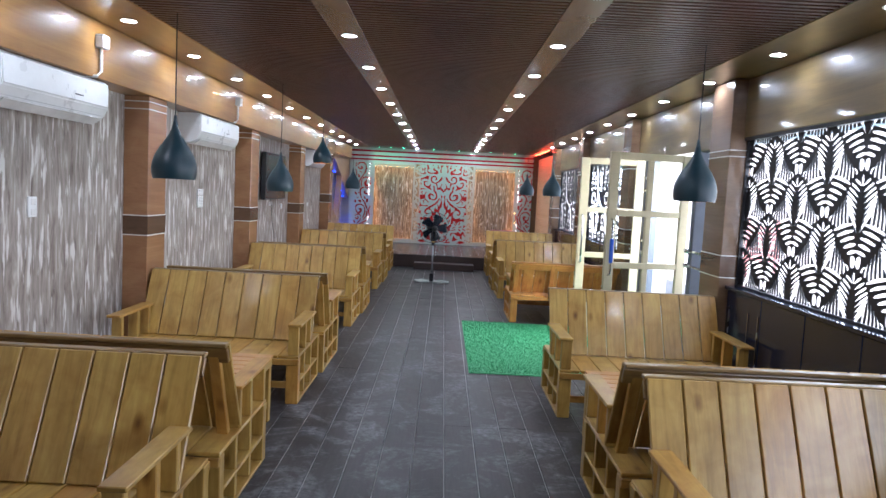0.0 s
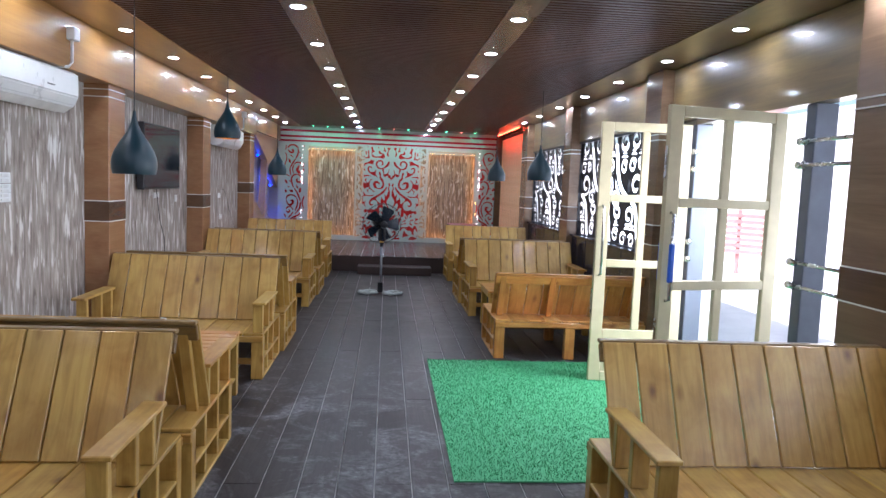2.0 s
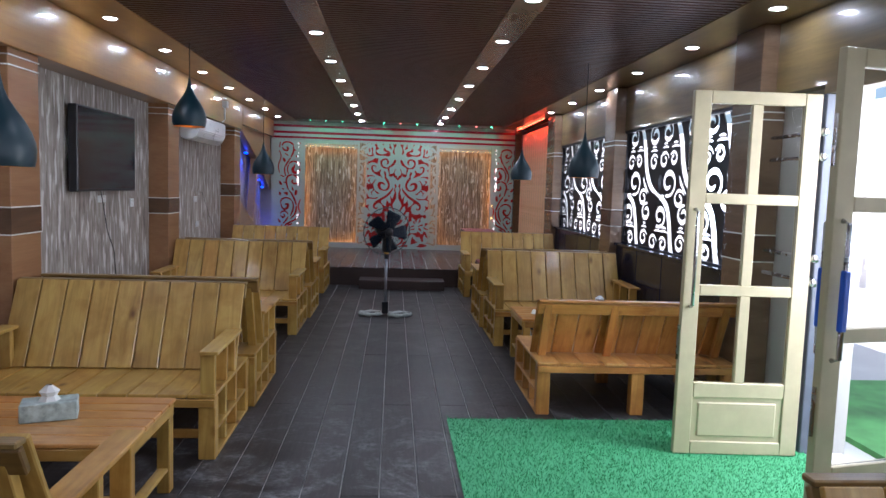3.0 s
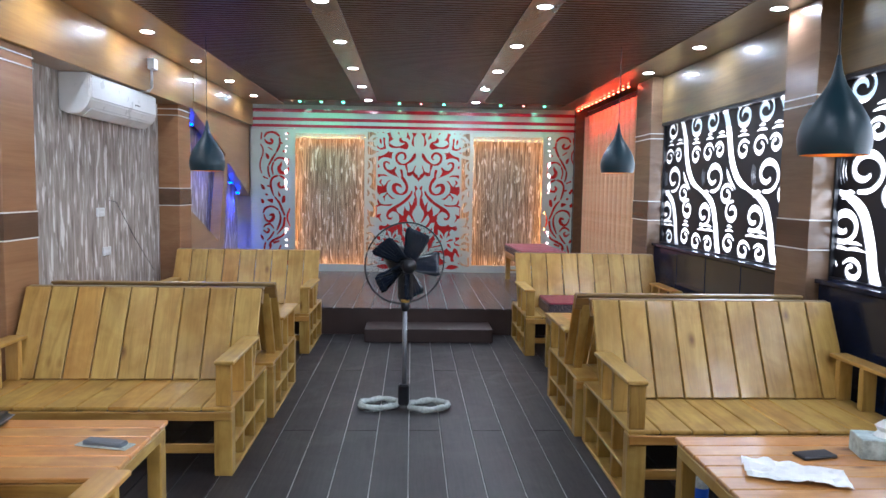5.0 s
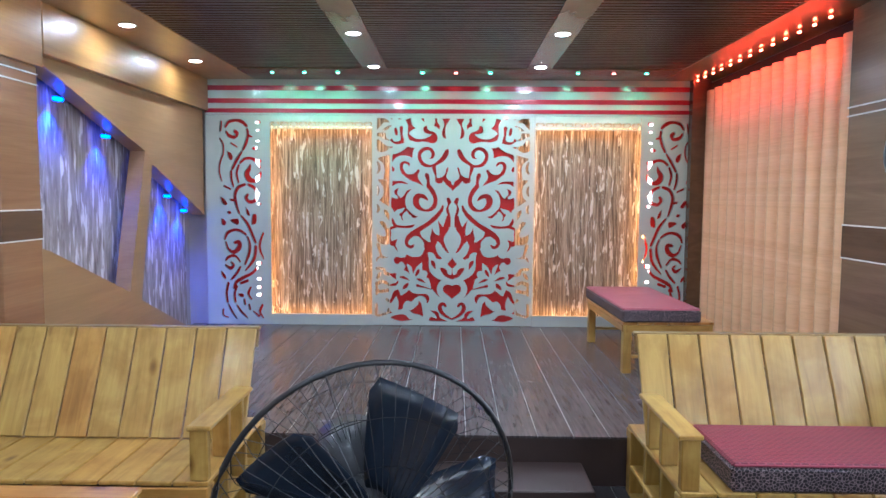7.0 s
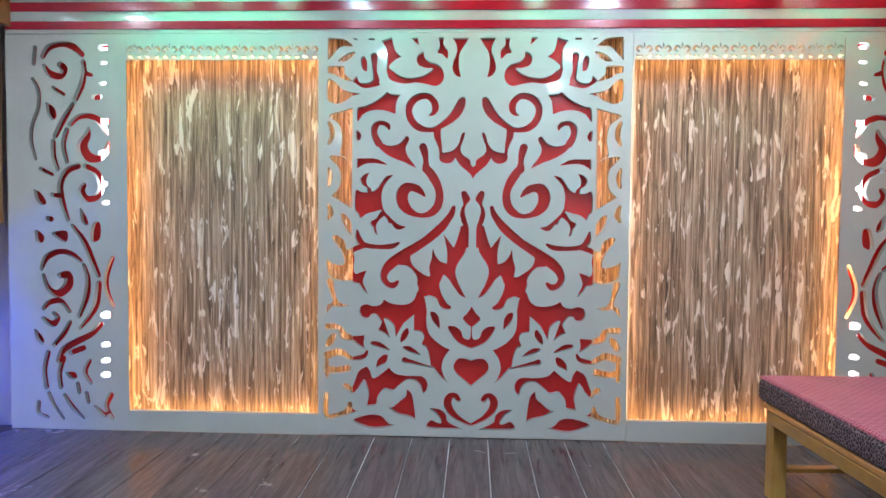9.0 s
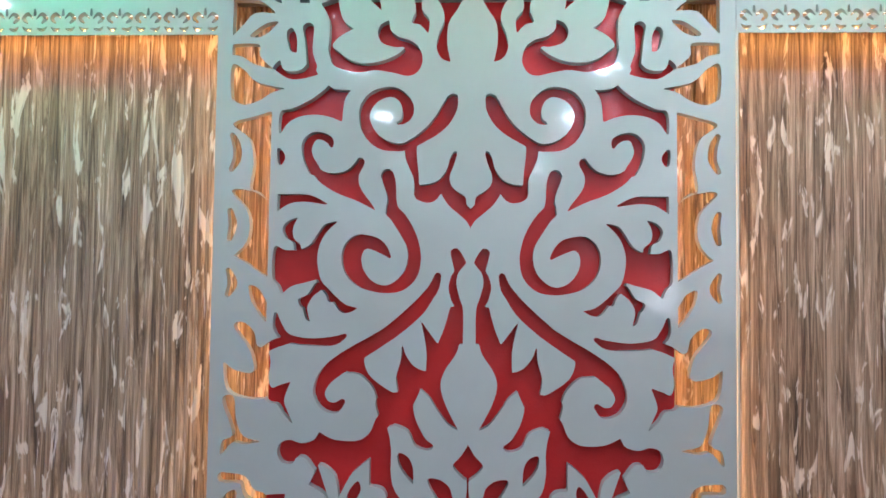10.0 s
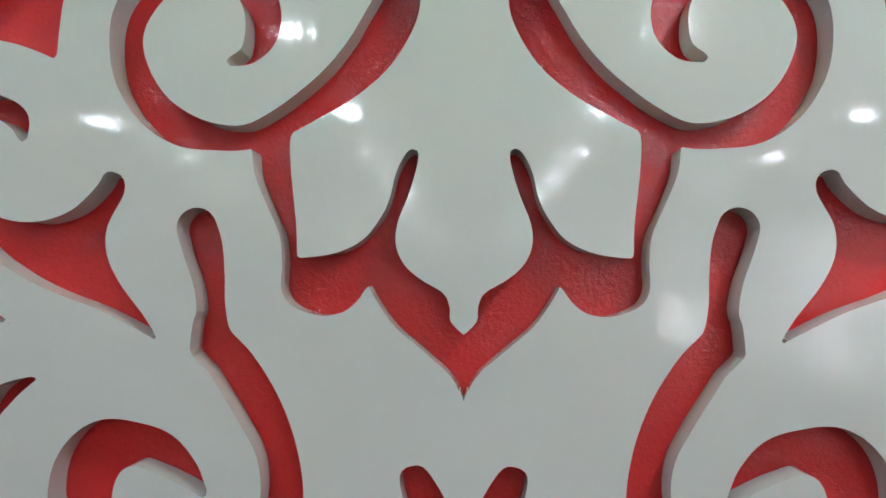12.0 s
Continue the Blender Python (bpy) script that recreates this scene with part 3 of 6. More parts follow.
def pillar(x0, x1, y0, y1, top, mat, face_x, lines, side):
    p = thing("pillar", pose(0, 0, 0), "brown veneered pillar with dark bands and pale inlay lines", "pillar", "pillars of the hall")
    tagged(p, kind="structure")
    bm = bmesh.new()
    box(bm, x0, x1, y0, y1, 0, top, 0.004)
    part("shaft", bm, mat, p)
    sx0, sx1 = (x0, face_x + 0.003) if side < 0 else (face_x - 0.003, x1)
    bm = bmesh.new()
    box(bm, sx0, sx1, y0 - 0.003, y1 + 0.003, lines[1], lines[0])
    part("band", bm, BAND, p, "dark brown band")
    for z in lines:
        bm = bmesh.new()
        box(bm, sx0 - (0.002 if side > 0 else 0), sx1 + (0.002 if side < 0 else 0), y0 - 0.005, y1 + 0.005, z - 0.004, z + 0.004)
        part("inlay_line", bm, LINE, p, "pale inlay line")
    return p


for y0, (a, b) in zip(PIL_Y, ((1.29, 1.13), (1.29, 1.12), (1.29, 1.13), (1.437, 1.267))):
    pillar(LW, LP, y0, y0 + 0.36, 2.25 if y0 < 11 else 2.329, PILLAR_L, LP, (a, b, 2.207, 2.147), -1)
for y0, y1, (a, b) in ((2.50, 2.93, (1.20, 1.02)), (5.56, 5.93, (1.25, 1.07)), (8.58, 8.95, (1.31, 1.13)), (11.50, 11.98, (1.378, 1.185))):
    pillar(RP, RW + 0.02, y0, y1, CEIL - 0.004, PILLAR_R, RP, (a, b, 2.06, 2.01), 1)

# low wall and screens on the garden side
for y0, y1 in ((BACK, 2.50), (5.93, 8.58), (8.95, 11.50)):
    block("wall_east_low", NAVY, (2.50, RW + 0.12, y0 + 0.002, y1 - 0.002, 0, 0.93), "dark navy panelled low wall under the screens", kind="structure")
    block("ledge", NAVY, (2.46, RW + 0.13, y0 + 0.002, y1 - 0.002, 0.93, 0.957), "narrow black ledge under the pierced screens", kind="structure", bev=0.004)
    n = max(2, int((y1 - y0) / 0.62))
    for k in range(n):
        a = y0 + (y1 - y0) * k / n
        block("wall_panel", NAVY, (2.488, 2.50, a + 0.004, a + (y1 - y0) / n - 0.004, 0.01, 0.925), "glossy navy panel of the low wall", kind="structure", bev=0.004)
# strips added to draw the thin lines of light at the panel joints
for y in (2.43, 2.08, 1.91):
    block("joint_glint", STEEL, (2.483, 2.489, y - 0.005, y + 0.005, 0.30, 0.80), "thin steel strip put in for a bright line of light in a joint of the navy panels", kind="structure")
block("wall_east_pier", CONCRETE, (RW + 0.01, RW + 0.2, -1.0, -0.62, 0.957, 2.165), "plain pier between the openings", kind="structure")
block("wall_east", CONCRETE, (RW + 0.01, RW + 0.2, BACK - 0.2, -3.6, 0.957, 2.165), "plain wall beside the screens", kind="structure")
block("wall_east_upper", CONCRETE, (RW + 0.02, RW + 0.2, BACK, WY + 0.3, 2.17, 3.0), "wall above the screens and the door", kind="structure")
block("wall_east_stage", CONCRETE, (RW + 0.02, RW + 0.2, 11.5, WY + 0.3, -0.12, 2.168), "wall behind the fluted stage side", kind="structure")
block("wall_east_bay", CONCRETE, (RW + 0.04, RW + 0.2, 4.95, 5.6, -0.12, 2.168), "wall beside the open door", kind="structure")


def feather_screen(f):
    """Upright leaves on a staggered lattice, a ladder of rungs to either side over each tip, and a fan of slits below each ladder."""
    W, H, L = 77.0, 57.8, 35.0
    for r in range(-1, 6):
        for c in range(-1, int(f.w / f.unit / W) + 2):
            x, z = 43.0 + W * (c + 0.5 * (r % 2)), 1.0 + r * H / 2
            stroke(f, [(x, z - 1.2, 0.9), (x, z - 4.0, 1.5), (x + 0.2, z - 6.5, 0.5)])
            for s in (-1, 1):
                # barbs of the leaf, rising outward from the dark spindle
                for k in range(9):
                    h0 = -7.0 - 3.45 * k
                    h1 = h0 + 3.6 + 0.95 * k
                    w = 15.0 * math.sin(math.pi * (-h1 / L) ** 0.78)
                    gap = 0.8 + 3.2 * math.sin(math.pi * k / 8.6)
                    stroke(f, [(x + s * gap, z + h0, 0.35), (x + s * (gap + 0.5 * (w - gap)), z + 0.45 * h0 + 0.55 * h1, 1.0), (x + s * w, z + h1, 0.8)])
                # ladder of rungs
                shape(f, [(x + s * 0.6, z + 2.6), (x + s * 4.6, z + 2.2), (x + s * 5.2, z + 8.4), (x + s * 0.7, z + 8.0)])
                for k in range(5):
                    cx, cz, half = 4.4 + 2.9 * k, 11.0 + 3.75 * k, 4.6 + 1.2 * k
                    stroke(f, [(x + s * (cx - half), z + cz + 0.9 + 0.25 * k, 0.6), (x + s * cx, z + cz + 0.2, 1.2), (x + s * (cx + half), z + cz - 0.9 - 0.45 * k, 0.7)])
                # fan of slits
                for k in range(6):
                    q = k / 5
                    ax, az = 13.4 + 15.0 * q, -11.0 - 14.5 * q
                    bx, bz = 12.0 + 19.5 * q, -27.0 - 4.6 * math.sin(math.pi * (0.12 + 0.8 * q))
                    stroke(f, [(x + s * ax, z + az, 0.3), (x + s * (0.4 * ax + 0.6 * bx + 0.6), z + 0.45 * az + 0.55 * bz, 0.95), (x + s * bx, z + bz, 1.25)])


def curl(f, cx, cz, r, start, sgn, fat=1.5):
    """A ring that winds inward to a blob."""
    pts = []
    for k in range(14):
        a, q = start + sgn * 0.56 * k, r * (1 - 0.05 * k)
        pts.append((cx + 1.4 * q * math.cos(a), cz + q * math.sin(a), 0.5 + 0.92 * fat * math.sin(math.pi * min(1, (k + 2) / 14) * 0.8)))
    stroke(f, pts)


def dashes(f, cx, cz, half):
    stroke(f, [(cx - half * 1.5, cz - 0.4, 0.5), (cx, cz + 0.7, 1.2), (cx + half * 1.5, cz - 0.4, 0.5)])
    stroke(f, [(cx - half, cz + 3.2, 0.4), (cx, cz + 4.0, 1.0), (cx + half, cz + 3.2, 0.4)])


def swirl_screen(f):
    """Tall S-shaped stems with curls on either hand."""
    W = 91.0
    for c in range(-2, int(f.w / f.unit / W) + 2):
        x = 43.0 + W * c
        stroke(f, [(x - 3, 121, 4.2), (x + 4, 110, 4.6), (x + 9, 97, 4.8), (x + 14, 80, 4.8), (x + 23, 66, 4.4), (x + 35, 58, 2.8), (x + 52, 53, 0.6)])
        stroke(f, [(x + 42, 54, 0.6), (x + 58, 50, 2.6), (x + 73, 41, 4.2), (x + 81, 24, 4.6), (x + 85, 8, 4.6), (x + 90, -3, 4.8)])
        for cx, cz, r, a0, sgn, fat in ((34, 111, 9.5, 1.9, 1, 2.2), (66, 112, 9.0, 1.2, -1, 1.9), (34, 85, 7.6, 0.6, 1, 1.6), (60, 86, 8.0, 0.2, 1, 1.5), (82, 87, 6.6, 2.6, -1, 1.6),
                                        (73, 65, 13.0, 4.4, 1, 2.3), (8, 50, 8.5, 0.5, 1, 1.8), (19, 36, 8.8, 1.4, 1, 2.0), (56, 33, 10.5, 4.2, 1, 2.2), (15, 10, 7.8, 0.5, 1, 1.6),
                                        (41, 7, 7.8, 0.2, 1, 1.5), (66, 7, 6.8, 2.6, -1, 1.6)):
            curl(f, x + cx, cz, r, a0, sgn, fat)
        for cx, cz, half in ((33, 96, 6), (62, 98, 5), (85, 98, 6), (53, 19, 6), (16, 21, 5), (68, 19, 6), (40, -5, 8), (60, 49, 5), (8, 100, 4)):
            dashes(f, x + cx, cz, half)
        stroke(f, [(x + 6, 72, 0.5), (x + 11, 64, 2.4), (x + 24, 54, 0.5)])
        for k in range(3):
            stroke(f, [(x + 51 + 2.6 * k, 73 - k, 0.4), (x + 49.5 + 2.6 * k, 65, 0.8), (x + 52 + 2.6 * k, 57 + k, 0.4)])


def screen(y0, y1, pattern, label, step=0.0065):
    f = Field(y1 - y0, 1.205, step)
    pattern(f)
    border = 0.012
    f.v[: int(border / f.step) + 1, :] = np.maximum(f.v[: int(border / f.step) + 1, :], 0.01)
    f.v[-int(border / f.step) - 1 :, :] = np.maximum(f.v[-int(border / f.step) - 1 :, :], 0.01)
    f.v[:, :3] = np.maximum(f.v[:, :3], 0.01)
    f.v[:, -3:] = np.maximum(f.v[:, -3:], 0.01)
    me = pierced_mesh("screen", f, 0.007, SCREEN, lambda u, d, w: (RW + d, y1 - u, 0.958 + w))
    sc = thing("window_screen", pose(0, 0, 0), label, "screen", "pierced window screens")
    part("pierced_sheet", me, SCREEN, sc)
    # the deeper black strip at the head is added to keep the beam's edge dark
    for nm, d in (("head_cover", (2.524, RW - 0.002, y0 + 0.002, y1 - 0.002, 2.138, 2.163)), ("foot_rail", (2.545, RW - 0.002, y0 + 0.002, y1 - 0.002, 0.958, 0.972)),
                  ("side_rail", (2.545, RW - 0.002, y0 + 0.002, y0 + 0.016, 0.973, 2.137)), ("side_rail", (2.545, RW - 0.002, y1 - 0.016, y1 - 0.002, 0.973, 2.137))):
        bm = bmesh.new()
        box(bm, *d)
        part(nm, bm, SCREEN, sc)
    return sc


screen(-0.6, 2.50, feather_screen, "black pierced window screen with feather pattern, backlit by daylight", 0.0042)
screen(5.93, 8.58, swirl_screen, "black pierced window screen with curling stems, backlit by daylight")
screen(8.95, 11.50, swirl_screen, "black pierced window screen with curling stems, backlit by daylight")

# stage
block("stage", STAGE_DARK, (-2.45, 2.56, STAGE_Y, WY + 0.1, 0, STAGE_Z - 0.013), "low dark stage platform across the end of the hall", kind="structure")
block("stage_underlay", JOINT, (-2.29, 2.44, STAGE_Y + 0.02, WY - 0.004, STAGE_Z - 0.0125, STAGE_Z - 0.007), "pale underlay in the joints of the stage boards", kind="structure")
block("stage_step", STAGE_DARK, (-0.43, 0.80, 11.06, STAGE_Y - 0.003, 0, 0.13), "dark brown step in front of the stage", kind="structure", bev=0.006)

# stage side on the wallpaper side: veneer with two slanting openings
sx = LB - 0.05
LOW = [(11.86, 1.215), (11.97, 1.18), (12.97, 0.80), (13.16, 0.71), (14.24, STAGE_Z + 0.002)]
bm = bmesh.new()
prism(bm, [(11.86, STAGE_Z), (14.24, STAGE_Z), (13.16, 0.71), (12.97, 0.80), (11.97, 1.18), (11.86, 1.21)], "x", sx - 0.12, sx)
part("stage_side_low", bm, TANWALL)
bm = bmesh.new()
prism(bm, [(11.98, 2.267), (13.28, 1.867), (13.41, 1.77), (14.55, 1.336), (14.55, 2.33), (11.86, 2.33), (11.86, 2.31)], "x", sx - 0.12, sx)
part("stage_side_high", bm, TANWALL)
bm = bmesh.new()
prism(bm, [(12.97, 0.80), (13.16, 0.71), (13.41, 1.77), (13.28, 1.867)], "x", sx - 0.12, sx - 0.001)
part("stage_side_bar", bm, TANWALL)
for nm, lab in (("stage_side_low", "tan veneered lower stage side with a slanting top"), ("stage_side_high", "tan veneered upper stage side with slanting openings"), ("stage_side_bar", "slanting tan bar between two openings")):
    tagged(bpy.data.objects[nm], lab, kind="structure")

# fluted wood on the garden side of the stage
FX = 2.46
flutes = thing("fluted_panel", pose(0, 0, 0), "salmon-brown fluted wood panel beside the stage", "wall panel")
tagged(flutes, kind="structure")
n_fl = 13
fy0, fy1 = 12.02, 14.50
fw = (fy1 - fy0) / n_fl
bm = bmesh.new()
seg = 9
pr = [(fw * 0.42 * -math.cos(math.pi * k / seg), 0.055 * math.sin(math.pi * k / seg)) for k in range(seg + 1)]
lo = [bm.verts.new((-d, u, STAGE_Z)) for u, d in pr]
hi = [bm.verts.new((-d, u, 2.52)) for u, d in pr]
for k in range(seg):
    bm.faces.new((lo[k], lo[k + 1], hi[k + 1], hi[k]))
fl_me = to_mesh("flute", bm, FLUTE, True)
for k in range(n_fl):
    part("flute", fl_me, FLUTE, flutes, at=pose(FX + 0.04, fy0 + fw * (k + 0.5), 0))
bm = bmesh.new()
box(bm, FX + 0.04, FX + 0.06, fy0, fy1, STAGE_Z, 2.6)
part("backing", bm, SLOT, flutes, "dark backing board")
bm = bmesh.new()
box(bm, 2.33, 2.50, 14.46, WY - 0.004, STAGE_Z, CEIL - 0.002)
tagged(part("stage_corner_post", bm, BAND), "dark corner post beside the stage wall", kind="structure")


# ---- stage wall ----
def central_ornament(f):
    # ring scroll with its leaf-shaped tail
    stroke(f, [(-22, 31.6, 0.47), (-20.2, 32.4, 1.01), (-19.1, 34.5, 1.64), (-19.3, 37.2, 1.73), (-21, 39.6, 1.55), (-23.3, 40.9, 1.55), (-26.2, 40.8, 1.64), (-29.4, 39.4, 1.82), (-31.6, 36.6, 1.82), (-32.2, 33.6, 1.64), (-31.5, 30.3, 1.73), (-29.5, 27.2, 1.73), (-26.7, 25.2, 1.64), (-23.5, 24.4, 1.28), (-20.3, 24.4, 1.19), (-17.1, 25.8, 1.37), (-14.1, 27.7, 1.64), (-11.3, 29.8, 2), (-8.7, 32.6, 2.36), (-6.8, 35.9, 2.36), (-6, 38.1, 1.91), (-5.5, 39.3, 1.28)])
    shape(f, [(-7.4, 39.3), (-6.5, 40.2, 1), (-4.3, 40.2, 1), (-4.3, 38)])
    # channel, cusps and the V under the petals
    shape(f, [(-19.9, 23.7), (-19.6, 20.9), (-18.3, 17.7), (-17.2, 15.2), (-16.9, 12.7), (-16.9, 10), (-15.8, 8.5), (-13.3, 7.7), (-11.2, 8), (-9.7, 9.2), (-8.9, 10.6, 1), (-8, 9), (-6.3, 6.7), (-3.5, 4.3), (-1.1, 2.1), (0.1, -0.3, 1), (-0, 6, 1), (-1.2, 7.2), (-1.3, 8.5), (-1.9, 9.8), (-3.9, 11), (-5.5, 12.4), (-6.3, 14.3), (-6.1, 16.4), (-5.1, 19), (-4.3, 21.9), (-4.4, 23.1), (-5.3, 22.9), (-6.3, 21), (-6.9, 18.5), (-7.9, 16.5), (-9.5, 14.6), (-12.2, 13.4), (-15.5, 13, 1), (-15.6, 16), (-16.2, 21.5), (-16.2, 24.5), (-15.1, 26.4, 1), (-18.6, 25.6, 1), (-20, 24.8, 1)])
    # bulb and the great scroll
    stroke(f, [(-25, 15.8, 1.91), (-24.4, 13.9, 1.91), (-23.8, 11.2, 1.55), (-23.5, 8.4, 1.37), (-23.2, 5.4, 1.82), (-21.2, 2.7, 2.18), (-18.9, -0.9, 2.18), (-17.1, -4.9, 1.91), (-16.6, -9.3, 2), (-17.7, -13.7, 2.09), (-20.6, -16.8, 1.82), (-24.4, -18.2, 1.19), (-28.2, -17.8, 1.28), (-31.8, -16, 2), (-34.4, -13.1, 2.73), (-35.4, -9.8, 3), (-35, -6.8, 3), (-33.3, -4.7, 2.64), (-30.6, -4.2, 2), (-27.9, -5, 1.91), (-25.6, -6.7, 1.28), (-24, -8.5, 0.47)])
    shape(f, [(-24.8, 7.8), (-25.4, 4.2, 1), (-23, 2.3), (-22, 5.2)])
    # hooked scroll and wedge
    stroke(f, [(-42, 24.5, 0.47), (-42.6, 26.3, 1.1), (-44.8, 27.5, 1.1), (-47.4, 27.5, 1.28), (-49.2, 25.5, 1.73), (-49.5, 22.8, 1.55), (-48.7, 20.1, 1.64), (-47.3, 17.6, 1.82)])
    shape(f, [(-49.6, 20.1), (-46.5, 14.8), (-42.5, 11.7), (-38.7, 9.8), (-33.9, 8), (-28.4, 5.2, 1), (-29.7, 7.4), (-32.2, 10.6), (-33.5, 13.3), (-33.5, 16), (-32, 19.1), (-32.3, 20.7), (-33.8, 21.1), (-34.7, 19.7), (-37, 17.5), (-40.2, 16.4), (-43.6, 16.7), (-46.8, 18.5)])
    # upper wing
    shape(f, [(-57.8, 34.9), (-54.4, 35.9), (-49.2, 38.3), (-45.6, 40.8), (-43.2, 43.1, 1), (-41.2, 41.9), (-36.4, 41.6, 1), (-38.3, 38.3), (-38.9, 31.9, 1), (-43, 33.5), (-47.6, 34.1), (-52, 33.4), (-55.4, 31.5), (-58, 28.3)])
    # top scroll and thorn
    shape(f, [(-43.5, 55), (-43, 51.6), (-41.7, 49.1), (-38.4, 47.7), (-33.7, 47), (-29.1, 47.6), (-24, 46.9), (-19.3, 45.9), (-16.4, 47.1), (-14.9, 50.4), (-15.9, 54.4), (-18.7, 56.7), (-22.5, 57.9), (-24.7, 60), (-25, 62.9, 1), (-27.5, 61.7), (-28.5, 59.1), (-27.3, 56.1), (-23.5, 54.7), (-20.4, 54.6), (-23, 52.2), (-27.8, 50.3), (-33.5, 49.9), (-37.8, 51.3), (-40.9, 53.7)])
    shape(f, [(-46, 68.1, 1), (-40.8, 69.8, 1), (-40.2, 66.4), (-38.9, 62.7), (-35.8, 60.3, 1), (-39.6, 58.3), (-42.2, 55.5), (-41.4, 53.1), (-43.3, 54.2), (-43.2, 59.2), (-43.5, 63.9)])
    shape(f, [(-56.4, 59.1), (-54.7, 60.6), (-53.2, 57.5), (-53.2, 53, 1), (-55.3, 54)])
    stroke(f, [(-49.7, 60.5, 1.75), (-49.5, 57, 1.3), (-49.3, 52.9, 1.08), (-48.4, 48.7, 1.53)])
    shape(f, [(-60.3, 48.7), (-58.2, 50.8, 1), (-57.2, 48), (-54.5, 47.3), (-51.4, 48.1), (-49.1, 50.2), (-46.5, 46.3, 1), (-50.6, 45.2), (-54.8, 44.9), (-58.3, 46.7)])
    shape(f, [(-17.7, 69.5, 1), (-15.1, 69.5, 1), (-15.2, 66.1), (-13, 62.9), (-13.3, 58.7, 1), (-15.7, 61.4), (-18.3, 62.3), (-17.1, 65.7)])
    shape(f, [(-10.8, 69.4, 1), (-2.7, 69.4, 1), (-4.7, 66), (-7.2, 61.7), (-7.5, 55.4), (-6.4, 50.1, 1), (-9.1, 51.2), (-10.7, 54.4), (-10.1, 58.6), (-8.5, 62.8), (-9, 66.4)])
    shape(f, [(-31.4, 69.5, 1), (-28.1, 69.7, 1), (-27.5, 65.9, 1)])
    shape(f, [(-60.9, 69.4, 1), (-58.3, 69.3, 1), (-57.8, 68.1, 1)])
    shape(f, [(-52.5, 69.3, 1), (-49.5, 69.3, 1), (-49.5, 68.3, 1), (-52.5, 68.4, 1)])
    shape(f, [(-58.1, 10, 1), (-53.5, 10), (-48.9, 9.9), (-45.2, 8.5), (-42.3, 6.7, 1), (-45.6, 7.2), (-49.9, 7.7), (-54.4, 7.1), (-58.3, 4.6, 1)])
    stroke(f, [(-58, 23.3, 0.65), (-57.3, 21.3, 1.28), (-57.5, 19.6, 0.83)])
    # ragged leaf at the flank
    shape(f, [(-58.8, -6.1), (-55.2, -6.9), (-50.7, -6.6), (-47.7, -4.8), (-45.8, -1.9), (-43.5, 1), (-39.4, 2, 1), (-41.9, -0.2), (-44.3, -3.4), (-45.6, -7.7), (-45.4, -12.3), (-44.2, -16.1), (-41.9, -18.6), (-39.2, -21.2), (-36.5, -23.1), (-33.3, -23.9, 1), (-35.8, -25.3), (-38.5, -25.1), (-40.9, -22.1, 1), (-42.1, -22.2), (-43, -20.1), (-44.6, -18.1), (-46, -15.6, 1), (-49.1, -16.5), (-53.3, -17.7), (-56.3, -20.2, 1), (-57.6, -17.2), (-59.2, -14.9)])
    shape(f, [(-46, -16.5), (-48.4, -20), (-51.2, -21.6), (-50.6, -23.6), (-49.9, -24.1), (-48.9, -27.3), (-47.5, -28.2, 1), (-48.4, -24), (-46.7, -20.6), (-43.9, -18.1)])
    shape(f, [(-51.7, 3, 1), (-54.6, 2), (-56.4, -0.2), (-55.5, -2.9), (-53.2, -4.5), (-52.7, -6.8), (-50.9, -6.7), (-50.9, -5.2), (-52.7, -3.6), (-53.3, -1.4), (-52.9, 0.7)])
    stroke(f, [(-57.9, -26.2, 0.64), (-57.1, -30.1, 1.53), (-54.1, -33.2, 1.3), (-47.4, -34.2, 1.08), (-40.5, -33.8, 1.3), (-37, -32.2, 0.64)])
    stroke(f, [(-60.8, -36.4, 1.08), (-57.6, -34.7, 1.3), (-54.1, -33.8, 1.08)])
    shape(f, [(-60.8, -36), (-59.2, -39.8), (-59.7, -45), (-58.6, -47.9), (-56.5, -47.2), (-52.9, -46, 1), (-54.3, -49.4), (-54.8, -52.1), (-53.6, -55.1), (-51.8, -58.9, 1), (-55.2, -55.6), (-57, -52.9), (-60.9, -50.6)])
    # long stem and lower scroll
    stroke(f, [(-12.4, -20.1, 1.75), (-15.5, -24.3, 1.97), (-21.3, -29.5, 1.97), (-28.2, -34.1, 2.19), (-33.9, -37.6, 2.41), (-39.6, -41.7, 2.63), (-43, -45.2, 2.19), (-44.4, -49.3, 1.75), (-42.6, -52.7, 1.53), (-39.6, -53.5, 1.53), (-37.4, -51.7, 0.86)])
    stroke(f, [(-9.5, -14.1, 1.01), (-10.7, -17.7, 1.55), (-13.6, -21.5, 1.73), (-17.2, -24.9, 1.64), (-21.2, -28.4, 1.55), (-25.6, -32, 1.46)])
    shape(f, [(-5.8, -6.8), (-4.7, -5.9), (-3.3, -6.3), (-1.3, -9.7), (-2, -11.3), (-3.4, -13.1), (-4, -16.2), (-3, -20.5), (-1.9, -24.5), (-1.9, -34.1, 1), (-7.6, -34, 1), (-6.7, -28), (-4.4, -24), (-5.5, -21.1), (-6.3, -17.6), (-5.6, -14.3), (-4.7, -12.5), (-5.3, -9.7)])
